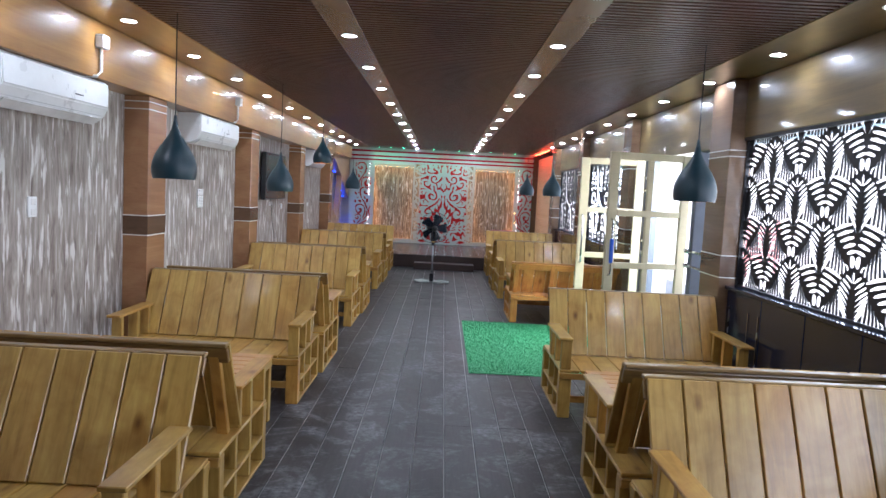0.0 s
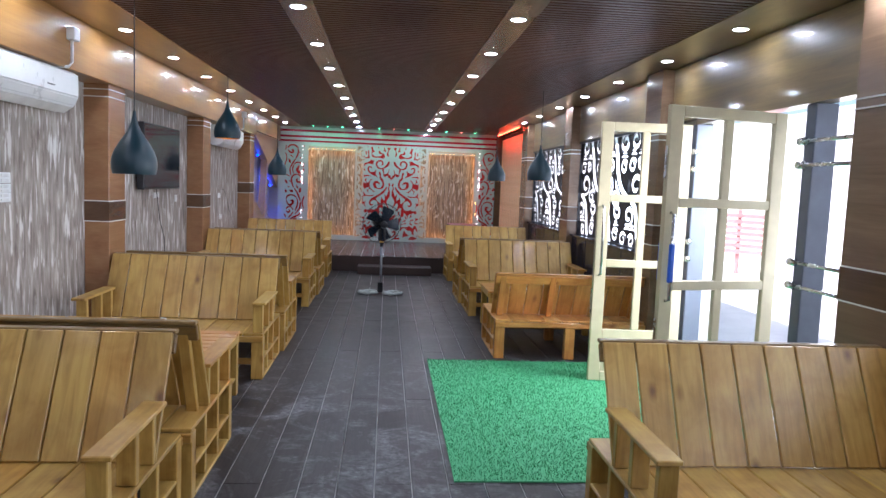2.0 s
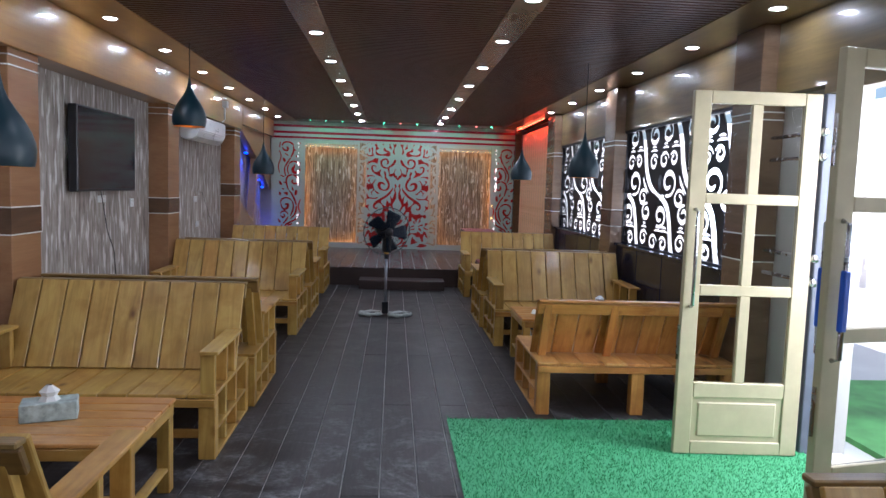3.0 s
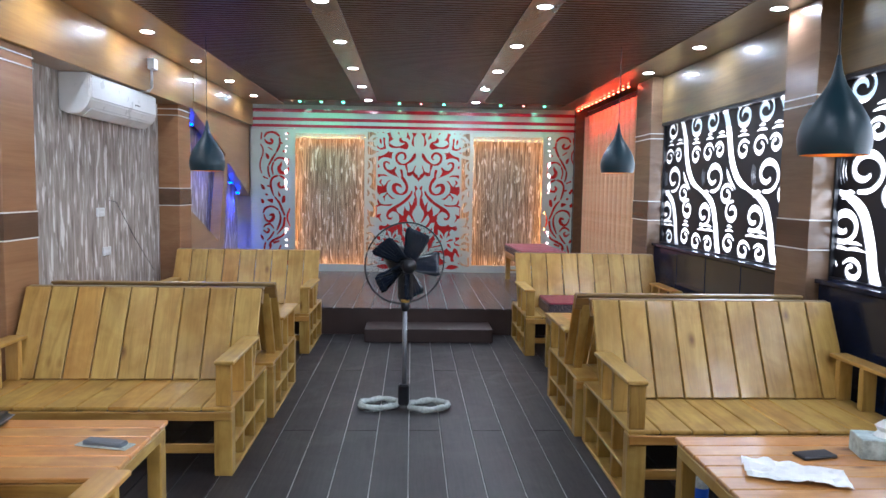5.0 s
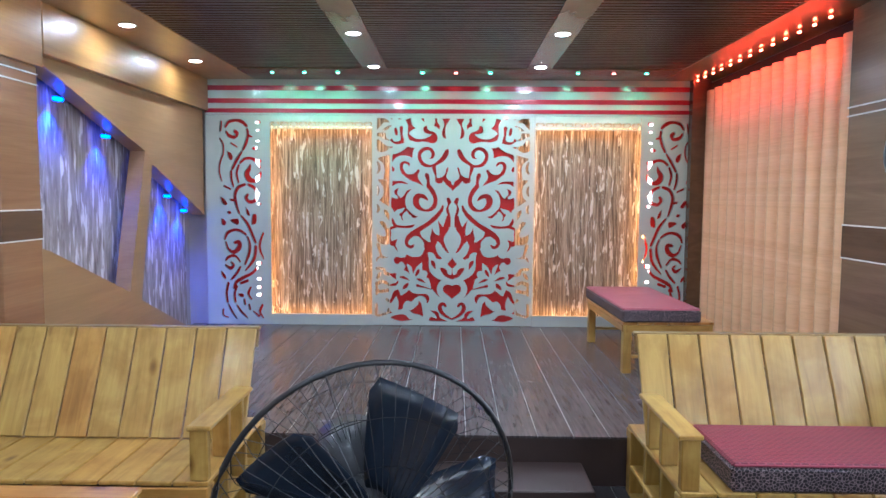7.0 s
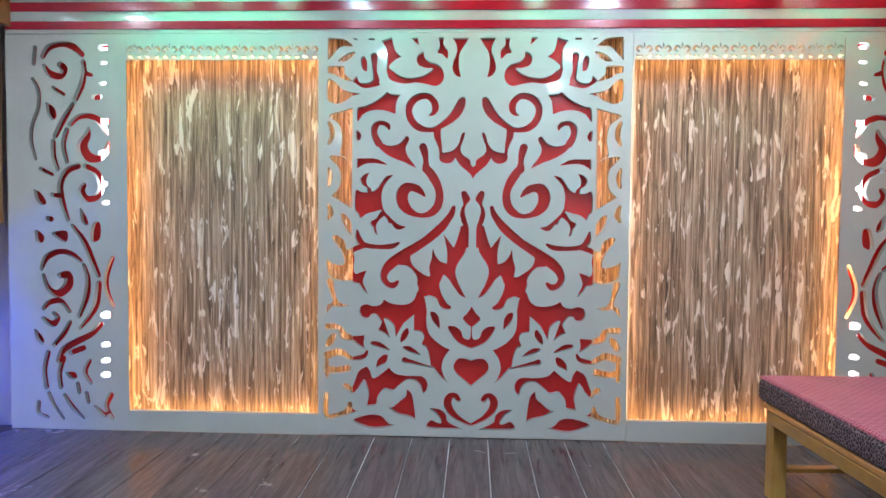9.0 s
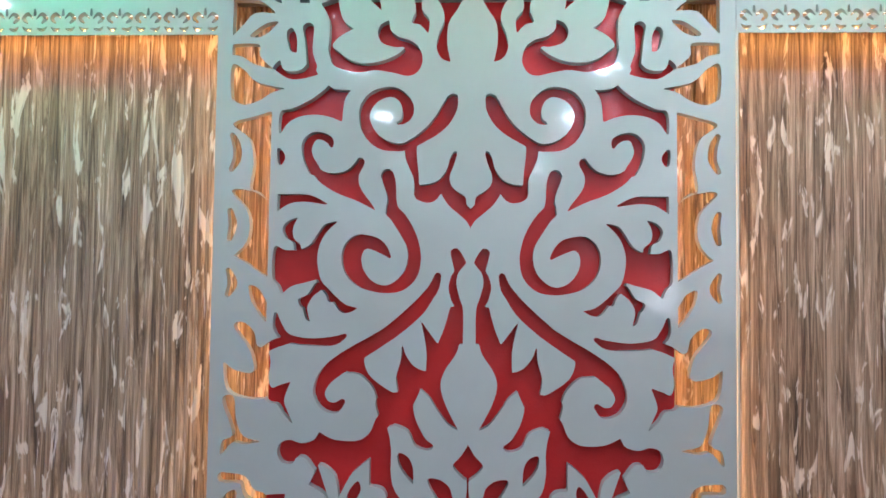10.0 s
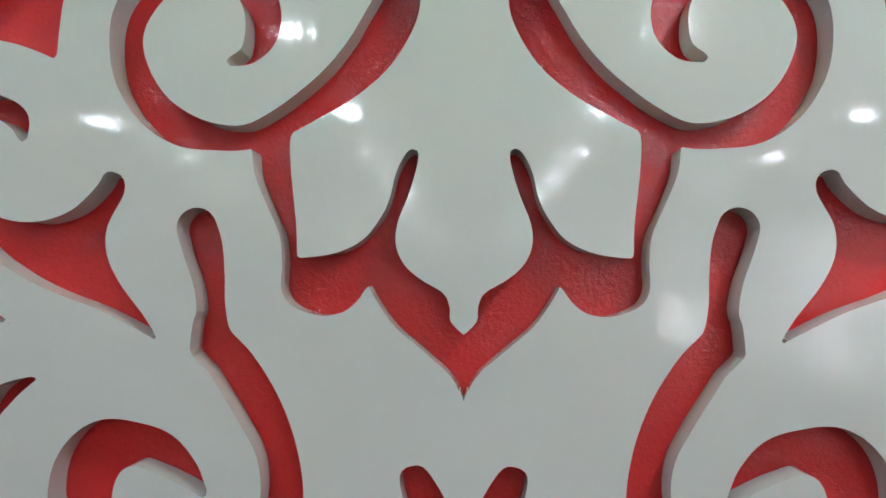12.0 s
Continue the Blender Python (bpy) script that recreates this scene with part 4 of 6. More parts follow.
    # flames beside the vase
    shape(f, [(-33.9, -37.2), (-30.8, -35.7), (-31, -40), (-29.1, -44.1), (-23.9, -47.9), (-20.6, -49.3, 1), (-21.5, -44.4), (-20.1, -38.7), (-20, -33.2, 1), (-18.7, -37.6), (-16, -41), (-12.7, -42.3, 1), (-12.6, -36.4), (-13.8, -30), (-14.7, -27, 1), (-11.4, -31.4), (-9.3, -34.2, 1), (-7.3, -29.1), (-5.7, -23.2, 1), (-2.7, -23.1, 1), (-2.4, -29.6), (-3.6, -36.4), (-7.2, -42.1), (-8.3, -46.6), (-6.7, -52.2), (-2.9, -59.4, 1), (-6, -57.8), (-9.4, -53.4), (-11.6, -50), (-14.3, -47.6, 1), (-16.1, -51.7), (-19.4, -56.9), (-26.1, -59.2), (-26.8, -53.6), (-28.2, -48), (-32.4, -43.7), (-37.2, -42.6)])
    # field round the flowers
    shape(f, [(-26.8, -50.2), (-14.3, -47.6, 1), (-16.3, -51.7), (-15.4, -56.8), (-12.7, -61.8), (-10.2, -64), (-12, -65.4), (-15.6, -64.1), (-17.8, -60), (-22.3, -58.3), (-24.3, -59.7, 1), (-22.7, -64.8), (-22.7, -71.7), (-21.6, -76.9), (-18.2, -81.1), (-13.2, -84.5), (-10.5, -85.3, 1), (-13.7, -89.7), (-14.8, -95), (-12.9, -100.5), (-9.7, -103.9, 1), (-14.7, -100), (-18.8, -95.1), (-20.4, -93.7, 1), (-21.1, -88.7), (-22.7, -84.6), (-24.9, -83.1), (-23.8, -79.6), (-25.4, -76.9), (-29, -76.3, 1), (-29, -67.7, 1), (-34, -72.3), (-38.1, -79.9, 1), (-39, -74.2), (-41.5, -70.8), (-44.6, -69.7, 1), (-42.6, -75.4), (-40.8, -80.8, 1), (-43.5, -78.1), (-47.1, -76.4, 1), (-45.3, -72), (-47.1, -69.1), (-43, -65.8), (-34, -64.8), (-28.1, -62.4), (-26.4, -57.4)])
    shape(f, [(-45.3, -72), (-48, -68.6), (-50.5, -68.2), (-52.1, -70.1), (-55.1, -69.9), (-56.6, -67.2), (-55.7, -64.2), (-52.8, -63.2), (-49.4, -64.1), (-45.7, -63.1), (-44.2, -60.6, 1), (-39.6, -62.8), (-32.9, -63), (-29.1, -60.6), (-26.8, -55.9), (-23.9, -59.2), (-23.2, -66), (-29, -68.3), (-34, -72.3), (-37.4, -74.8), (-41.5, -71.3), (-44.6, -70.2)])
    # pierced petals
    shape(f, [(-35.8, -82.1), (-35.1, -78), (-32.4, -74.8), (-31.5, -77.5), (-33.5, -80.9)])
    stroke(f, [(-49.9, -83, 1.08), (-46.5, -83.7, 1.42), (-41.5, -86.1, 0.42)])
    shape(f, [(-48.1, -95.4, 1), (-47.2, -91.5), (-44.2, -88.7), (-42.1, -89.1), (-43.1, -92.6), (-45.8, -94.2)])
    stroke(f, [(-34, -84.8, 0.64), (-31, -85.7, 1.42), (-26.1, -88.1, 0.42)])
    stroke(f, [(-33.5, -91.2, 1.53), (-30.6, -91.9, 1.08), (-23.8, -93.6, 0.64), (-19.9, -94.6, 0.42)])
    shape(f, [(-20.5, -66.4), (-17.8, -67.3), (-16.2, -70.4), (-16, -75.4, 1), (-18.9, -72.3), (-20.5, -69.3)])
    # diamond, smile and heart on the axis
    shape(f, [(0.7, -62.3, 1), (-1.9, -66.6), (-4.4, -69.6), (-2.3, -72.5), (0.8, -74.7, 1)])
    shape(f, [(-11.9, -74.2), (-8.6, -73.7), (-5.4, -75.9), (-4.1, -79.3), (-1.1, -80.2), (-0.3, -77.4), (-0.3, -73.3, 1), (1.3, -73.3, 1), (1.4, -84.2), (-3.6, -83.6), (-8.1, -80.7)])
    shape(f, [(1.2, -91.7, 1), (-2, -90.2), (-6.2, -90), (-8.7, -93.1), (-7.8, -97.2), (-3.5, -101), (1.3, -105.2, 1)])
    stroke(f, [(-6.3, -110.9, 1.3), (-7.7, -109.1, 1.53), (-10.2, -109.2, 1.75), (-11.7, -112, 1.97), (-10.6, -116.1, 1.97), (-6.7, -120.2, 1.53), (-0.4, -123.7, 0.86)])
    # skirt of leaves along the bottom
    shape(f, [(-61.2, -108.4), (-59.1, -103.3), (-56.8, -97.4), (-52.6, -94.8, 1), (-51, -97.3), (-49.5, -100.8), (-45.3, -98.4), (-41.5, -95.1, 1), (-38.1, -98.2), (-31.7, -99.2), (-24.9, -99.3), (-22, -102.5), (-22.4, -106), (-24.2, -108.5, 1), (-25.3, -104.4), (-28.3, -101.7), (-32.8, -101.6), (-37.4, -105.1), (-39.7, -107), (-44.2, -106.4), (-47.2, -110), (-48.1, -114.2), (-52.9, -115.2, 1), (-51.8, -110.1), (-52.7, -105.4), (-54.5, -102), (-56.8, -105.5), (-59.5, -108.4)])
    shape(f, [(-43.8, -114.1, 1), (-40.8, -115.6), (-38.1, -114.4), (-35.6, -112), (-32.8, -109.6), (-32.4, -105.9, 1), (-29.9, -108.4), (-28.7, -114.2), (-27.8, -121.8, 1), (-31.7, -120), (-37.4, -118.6)])
    shape(f, [(-61.2, -114), (-59.1, -117.2), (-56.8, -117.1, 1), (-61.2, -119.1)])
    shape(f, [(-61, -79.8), (-53.9, -79, 1), (-54.4, -83.6), (-53.1, -86.3, 1), (-56.7, -84.3), (-59.4, -82.1)])
    stroke(f, [(-61.1, -91.1, 0.86), (-56.7, -90.5, 1.3), (-53.8, -89.3, 1.08), (-52.6, -87, 0.64)])
    shape(f, [(-59.8, -122.7), (-51.6, -119.5), (-45.3, -120), (-41.5, -123.6), (-37.7, -124.4, 1), (-44.4, -126), (-51.6, -126.2)])
    shape(f, [(-20.8, -115.6), (-15.6, -116), (-12.5, -118.6), (-11.3, -122.3), (-3.5, -126.1, 1), (-14.1, -126.1), (-21.3, -125.7), (-22.2, -124), (-19.9, -121.6), (-16.4, -123), (-14.7, -122.4), (-17, -118.7)])
    # open lattice at the edge
    shape(f, [(-72.9, 69.7, 1), (-64.9, 69), (-59.6, 65.1, 1), (-66, 65.3), (-69.4, 62.1), (-73, 58.2, 1)])
    shape(f, [(-67.6, 58.4), (-62.7, 62.1), (-58.7, 62.7, 1), (-61.6, 59.5), (-65, 57.8)])
    shape(f, [(-73, 55.6, 1), (-65, 55.6), (-64.3, 51.7), (-59.7, 47.8, 1), (-66.1, 49.5), (-69.5, 51.7), (-73, 52.4, 1)])
    shape(f, [(-73, 49.1), (-69.5, 48), (-66.2, 44.7), (-62.8, 43.2), (-56.2, 42.1, 1), (-60.6, 40.8), (-64, 38.6), (-68.4, 37.1), (-71.8, 38.2), (-73.1, 40.4)])
    shape(f, [(-72.3, 31.2), (-66.2, 33.4), (-60.4, 35.1, 1), (-60.6, 7.5, 1), (-64.1, 10.8), (-66.6, 11.9), (-65.7, 19.6), (-67.2, 26.8)])
    shape(f, [(-72.2, 11), (-65.3, 10.6), (-60.6, 7.5, 1), (-60.7, -15.1, 1), (-64.3, -12.9), (-68.1, -10.3), (-71.2, -8.7, 1), (-67.6, -5.2), (-66.4, -0.3), (-67.5, 5.3)])
    stroke(f, [(-72.3, 27.7, 0.86), (-71, 24.7, 1.3), (-70.8, 20.7, 1.3), (-72.4, 17.4, 0.86)])
    stroke(f, [(-72.5, 4.8, 0.86), (-71.6, 0.8, 1.3), (-72.5, -3.6, 0.86)])
    stroke(f, [(-72.6, -13.2, 0.86), (-71.3, -17, 1.53), (-72.7, -20.4, 0.86)])
    shape(f, [(-66.3, -17.6), (-63.2, -18.7), (-60.7, -22.7, 1), (-60.8, -28.6, 1), (-63.2, -25.9), (-65.5, -21.9)])
    shape(f, [(-70.5, -30), (-67.8, -28.6), (-64.4, -31.5), (-63.3, -35.5), (-60.8, -36, 1), (-60.9, -51.1, 1), (-66.8, -51.2), (-72.4, -48.5), (-73.5, -40.2, 1), (-70.1, -42.8), (-64.5, -43.4), (-65.5, -37.1)])
    shape(f, [(-73.6, -51.9), (-70.2, -50.8), (-69.1, -57.6), (-66.8, -62.5), (-60.7, -63.8, 1), (-66.9, -64.8), (-70.3, -64.4), (-73.7, -68.3), (-73.2, -64), (-70.2, -61.7)])
    stroke(f, [(-72.9, -74.7, 1.53), (-66.9, -75.3, 1.3), (-64.7, -79.2, 1.75), (-61.2, -80.3, 1.53)])
    stroke(f, [(-72.7, -83.9, 1.3), (-70.8, -81.1, 1.75), (-69.5, -79.3, 1.08)])
    stroke(f, [(-73.2, -89.7, 1.75), (-67, -87.7, 1.75), (-61.3, -90.6, 1.3)])
    stroke(f, [(-73.2, -88.5, 1.08), (-73.3, -100.1, 1.08)])
    stroke(f, [(-72.8, -96.6, 1.97), (-68.2, -97, 1.53), (-62.5, -95.9, 1.75)])
    stroke(f, [(-63.2, -105, 1.53), (-61.4, -106.3, 1.3)])
    stroke(f, [(-73.3, -109.4, 1.3), (-73.4, -120.3, 1.3), (-67.2, -119.7, 1.08), (-62.4, -117.7, 1.53), (-61.2, -114, 1.08)])


def side_ornament(f):
    stroke(f, [(-22.7, 92.6, 1.13), (-23.5, 84.6, 1.13)])
    stroke(f, [(-18.6, 88.3, 1.41), (-15.6, 92.6, 1.7), (-9, 94.3, 1.41), (-3, 93.1, 1.7), (1.7, 89.1, 1.41)])
    stroke(f, [(-18.1, 83.5, 1.13), (-15.2, 79.7, 1.7), (-9.8, 78.3, 1.7), (-7.7, 81.7, 1.98), (-9.7, 84, 1.7)])
    stroke(f, [(2.2, 85.4, 1.41), (2.7, 81.1, 1.41), (1.4, 74, 1.7), (-1.9, 66.8, 1.41)])
    stroke(f, [(3.3, 79.7, 1.41), (6.6, 78.8, 0.85)])
    stroke(f, [(-13.5, 72.6, 0.85), (-7.9, 69.1, 0.85)])
    stroke(f, [(-3.5, 64, 1.13), (-8.1, 56.8, 1.7), (-12.7, 48.1, 1.41)])
    stroke(f, [(-24.2, 76.9, 0.85), (-21.3, 71.1, 1.13), (-21.4, 62.5, 1.13), (-24.6, 53.9, 1.13), (-25.4, 45.2, 1.13), (-23.1, 36.5, 0.85)])
    stroke(f, [(-4.8, 54.2, 1.41), (-0.6, 57.6, 1.41), (5.4, 58.2, 1.41), (10.7, 55.4, 1.7), (14.2, 49.6, 1.13)])
    stroke(f, [(-6.7, 51, 1.41), (-8.6, 43.8, 1.41), (-6.9, 35.2, 1.13)])
    stroke(f, [(4.7, 51.9, 0.85), (3.8, 48.2, 1.98), (1.3, 43.3, 2.83), (3.6, 38.1, 2.83), (9.6, 36.7, 1.7), (13.5, 40.4, 1.7), (14.7, 44.5, 1.13)])
    stroke(f, [(-13.9, 45.2, 1.41), (-13.7, 38, 1.41), (-11.8, 31.4, 1.13)])
    stroke(f, [(-0.9, 32.9, 1.41), (-7, 30.2, 1.7), (-10.4, 23.6, 1.7), (-9.6, 14.9, 1.7), (-6.7, 5.6, 1.13)])
    stroke(f, [(2.7, 32.9, 1.41), (8.6, 29.5, 1.7), (10.9, 22.3, 1.7), (8.4, 17.3, 1.7), (3.3, 16.4, 1.7), (0.4, 20.2, 1.98), (1.9, 23.1, 1.41)])
    stroke(f, [(-20.5, 31.3, 1.13), (-14.5, 28.5, 0.85)])
    stroke(f, [(-17, 6.1, 1.41), (-15.5, 5.8, 1.41)])
    stroke(f, [(-14.7, 18.3, 1.13), (-11.7, 17.8, 1.13)])
    stroke(f, [(-4.4, 2.4, 1.13), (1.5, -5.4, 1.7), (5.9, -15.6, 1.7), (8.8, -22.8, 1.41)])
    stroke(f, [(-21, -19.7, 1.13), (-18.2, -13.8, 1.7), (-11.2, -10.8, 1.41), (-5.2, -11.9, 1.41), (-0.4, -15.3, 1.13)])
    stroke(f, [(1.3, -17.7, 1.13), (3.3, -24.4, 1.41), (2.6, -33.2, 1.7), (-1.5, -44.1, 1.13)])
    stroke(f, [(-19.9, -23.2, 1.13), (-17.6, -29.6, 1.41), (-12.5, -32.5, 1.98), (-7.3, -28.3, 2.55), (-7.2, -23, 2.26), (-11.4, -23.1, 1.41)])
    stroke(f, [(9, -27.2, 1.7), (7.7, -37.5, 1.7), (4, -44, 1.41), (-1.2, -50.3, 0.85)])
    stroke(f, [(16.4, -14, 1.13), (13.3, -22.8, 1.41), (13.2, -30.1, 1.41), (16.7, -38.8, 0.85)])
    stroke(f, [(-20.2, -40.3, 1.13), (-17.1, -37, 1.41), (-11, -36.3, 1.41), (-6.6, -41.5, 1.13)])
    stroke(f, [(-20.3, -45.3, 1.13), (-15.8, -48.2, 1.7), (-12.7, -45.2, 1.41), (-14.8, -42.6, 1.13)])
    stroke(f, [(-6.3, -47.1, 1.13), (-9.8, -53.1, 1.41), (-15, -59.1, 1.13)])
    stroke(f, [(-13, -67.4, 1.13), (-9.9, -61.4, 1.7), (-2.2, -56.8, 1.7), (5.4, -52.8, 1.41), (10, -47.7, 1.41)])
    stroke(f, [(-6, -62.8, 1.41), (0.7, -60.3, 1.41)])
    stroke(f, [(-18.1, -63, 1.41), (-20.1, -72, 1.41), (-19.3, -80.9, 1.41)])
    stroke(f, [(-10, -65.8, 1.41), (-12.2, -73.3, 1.41), (-11.7, -80.7, 1.41)])
    stroke(f, [(3.7, -67, 1.13), (1.2, -73, 1.41), (4.1, -78.3, 1.13)])
    stroke(f, [(-2.6, -79, 1.13), (-2, -83.4, 1.13)])
    stroke(f, [(1.9, -83.9, 1.13), (2.8, -88.4, 1.13)])
    stroke(f, [(-17.9, -84.4, 1.13), (-14.9, -91.2, 1.13), (-10.4, -97.1, 0.85)])
    stroke(f, [(-9.6, -85.1, 1.13), (-5.8, -91, 1.41), (0.2, -96.8, 0.85)])
    stroke(f, [(-23.4, -89, 1.13), (-23.5, -94.4, 1.13), (-18.7, -96.7, 0.85)])
    shape(f, [(-17.8, 65.4, 1), (-13.1, 62.5), (-11.9, 58.2), (-14.1, 56.2), (-17, 59.6)])
    shape(f, [(-24.6, 21.2, 1), (-20.7, 19.1), (-17.8, 14.2), (-20.8, 13), (-23.8, 16.2)])
    shape(f, [(-0.3, 12, 1), (3.2, 6.8), (3.7, 2.8), (0.2, 4.8)])
    shape(f, [(6.1, 3.4), (10, 4), (9.9, -3.9), (5.1, -5.4)])
    shape(f, [(-24, 0.2), (-19.5, -2.7), (-20.2, -6.2), (-23.8, -5.7)])
    shape(f, [(-15.6, -1.5), (-7.4, -0.2), (-8.1, -6.1)])
    shape(f, [(-24.9, -50.7), (-20.4, -55.7), (-21.1, -59.2), (-24.7, -55.7)])
    shape(f, [(-9.2, -73.2), (-4, -73.1), (-3.1, -76), (-7.1, -76.4)])
    # slots in front of the light strip
    stroke(f, [(11.5, 92.5, 1.58), (13.9, 92.7, 1.58)])
    stroke(f, [(11.4, 84.8, 0.9), (13.8, 85.1, 0.9)])
    stroke(f, [(11, 74.5, 0.9), (13.3, 74.8, 0.9)])
    stroke(f, [(7.9, 67.7, 1.58), (10.3, 68, 1.58)])
    stroke(f, [(11.9, 55.4, 1.58), (14.3, 55.6, 1.58)])
    stroke(f, [(10.8, 39.6, 1.58), (13.2, 39.9, 1.58)])
    stroke(f, [(10.6, 23.7, 1.36), (13, 24, 1.36)])
    stroke(f, [(11.7, 14.2, 1.13), (14.1, 14.5, 1.13)])
    stroke(f, [(11.2, -43.3, 1.81), (13.6, -43, 1.81)])
    stroke(f, [(11, -58.6, 1.36), (13.4, -58.3, 1.36)])
    stroke(f, [(10.9, -66.9, 1.36), (13.3, -66.5, 1.36)])
    stroke(f, [(10.8, -74.3, 1.58), (13.2, -73.9, 1.58)])
    stroke(f, [(6.4, -90.7, 0.85), (11.2, -95, 1.41)])
    stroke(f, [(14.9, -84.5, 1.41), (12.4, -90.5, 1.41), (15.4, -96.4, 1.13)])


VZ = 1.575
HALF = 0.776
f = Field(HALF, 2.02, 0.004)
f.ox, f.oz = (f.nx - 1) * f.step, VZ - STAGE_Z - 0.005
central_ornament(f)
# a straight plate border at the foot, the head and the outer edge
f.v[:2, :] = 0.004
f.v[:, :6] = np.maximum(f.v[:, :6], 0.008)
me = pierced_mesh("ornament_panel", f, 0.03, PLATE, lambda u, d, w: (u, d, w))
orn = thing("ornament_panel", pose(CX, WY, VZ), "pearl-grey pierced scrollwork panel over a red backing", "wall panel")
for s in (1, -1):
    o = new("scrollwork_half", me)
    o.parent = orn
    if s < 0:
        o.scale = (-1, 1, 1)
PT = VZ + f.nz * f.step - f.oz - f.step   # head of the panels
bm = bmesh.new()
box(bm, -0.605, 0.605, 0.031, 0.045, STAGE_Z - VZ + 0.004, PT - VZ)
part("red_backing", bm, RED, orn, "glossy red backing board")

# reeded bark panels in lit recesses, and the pearl frames round them
for x0, x1, flip in ((-1.655, -0.672, 1), (0.884, 1.887, -1)):
    z0, z1 = 0.376, 2.162
    th = thing("bark_panel", pose(0, 0, 0), "reeded brown bark panel lit by hidden amber strips", "wall panel", "bark panels of the stage wall")
    bm = bmesh.new()
    n = 46
    w = (x1 - x0 + 0.30) / n
    for k in range(n):
        a = x0 - 0.15 + k * w
        lo = [bm.verts.new((a + w * q / 4, WY + 0.118 - 0.005 * math.sin(math.pi * q / 4), z0 - 0.10)) for q in range(5)]
        hi = [bm.verts.new((v.co.x, v.co.y, PT - 0.002)) for v in lo]
        for q in range(4):
            bm.faces.new((lo[q], lo[q + 1], hi[q + 1], hi[q]))
    part("reeds", bm, BARK, th)
    out = (x0 - 0.055, x0 - 0.043) if flip > 0 else (x1 + 0.043, x1 + 0.055)
    inn = (x1 + 0.004, x1 + 0.016) if flip > 0 else (x0 - 0.022, x0 - 0.010)
    gap = (CX - 0.590, CX - 0.578) if flip > 0 else (CX + 0.578, CX + 0.590)
    for dim, d in ((False, out + (WY + 0.034, WY + 0.044, z0, z1)), (True, inn + (WY + 0.034, WY + 0.044, z0, z1)), (True, gap + (WY + 0.052, WY + 0.064, z0, PT - 0.01)),
                   (False, (x0, x1, WY + 0.034, WY + 0.044, z0 - 0.055, z0 - 0.043)), (False, (x0, x1, WY + 0.034, WY + 0.044, z1 + 0.022, z1 + 0.032))):
        bm = bmesh.new()
        box(bm, *d)
        part("led_strip", bm, LEDD if dim else LEDO, th, "amber light strip")

LX0, LX1 = -2.28, 2.46
a0, a1 = -1.655, -0.672
b0, b1 = 0.884, 1.887
for nm, d in (("wall_frame_foot", (a0, a1, STAGE_Z + 0.002, 0.376)), ("wall_frame_foot", (b0, b1, STAGE_Z + 0.002, 0.376)),
              ("wall_frame_edge", (a1, CX - HALF - 0.002, STAGE_Z + 0.002, PT)), ("wall_frame_edge", (CX + HALF + 0.002, b0, STAGE_Z + 0.002, PT))):
    if d[1] > d[0]:
        block(nm, PLATE, (d[0], d[1], WY + 0.001, WY + 0.031, d[2], d[3]), "pearl-grey frame of the stage wall", kind="structure")


def frieze(f):
    n = 11
    for k in range(n):
        x = (k + 0.5) * f.w / f.unit / n
        for s in (-1, 1):
            stroke(f, [(x + s * 0.6, 5.2, 0.2), (x + s * 2.2, 6.6, 0.55), (x + s * 3.6, 5.2, 0.6), (x + s * 2.4, 3.9, 0.4)])
            stroke(f, [(x + s * 1.0, 2.0, 0.3), (x + s * 2.6, 1.6, 0.5), (x + s * 3.8, 2.6, 0.2)])
        stroke(f, [(x, 6.4, 0.5), (x, 8.2, 0.25)])


for x0, x1 in ((a0, a1), (b0, b1)):
    f = Field(x1 - x0, PT - 2.162, 0.004)
    frieze(f)
    me = pierced_mesh("frieze_panel", f, 0.03, PLATE, lambda u, d, w, x0=x0: (x0 + u, WY + 0.001 + d, 2.162 + w))
    fr = tagged(new("frieze_panel", me), "pearl-grey pierced frieze over a bark panel", "wall panel", "friezes of the stage wall")
    bm = bmesh.new()
    box(bm, x0, x1, WY + 0.10, WY + 0.105, 2.2, PT)
    part("backing", bm, TANWALL, fr, "tan backing board")
    bm = bmesh.new()
    box(bm, x0 + 0.03, x1 - 0.03, WY + 0.06, WY + 0.07, PT - 0.05, PT - 0.035)
    part("led_strip", bm, LEDW, fr, "white light strip")

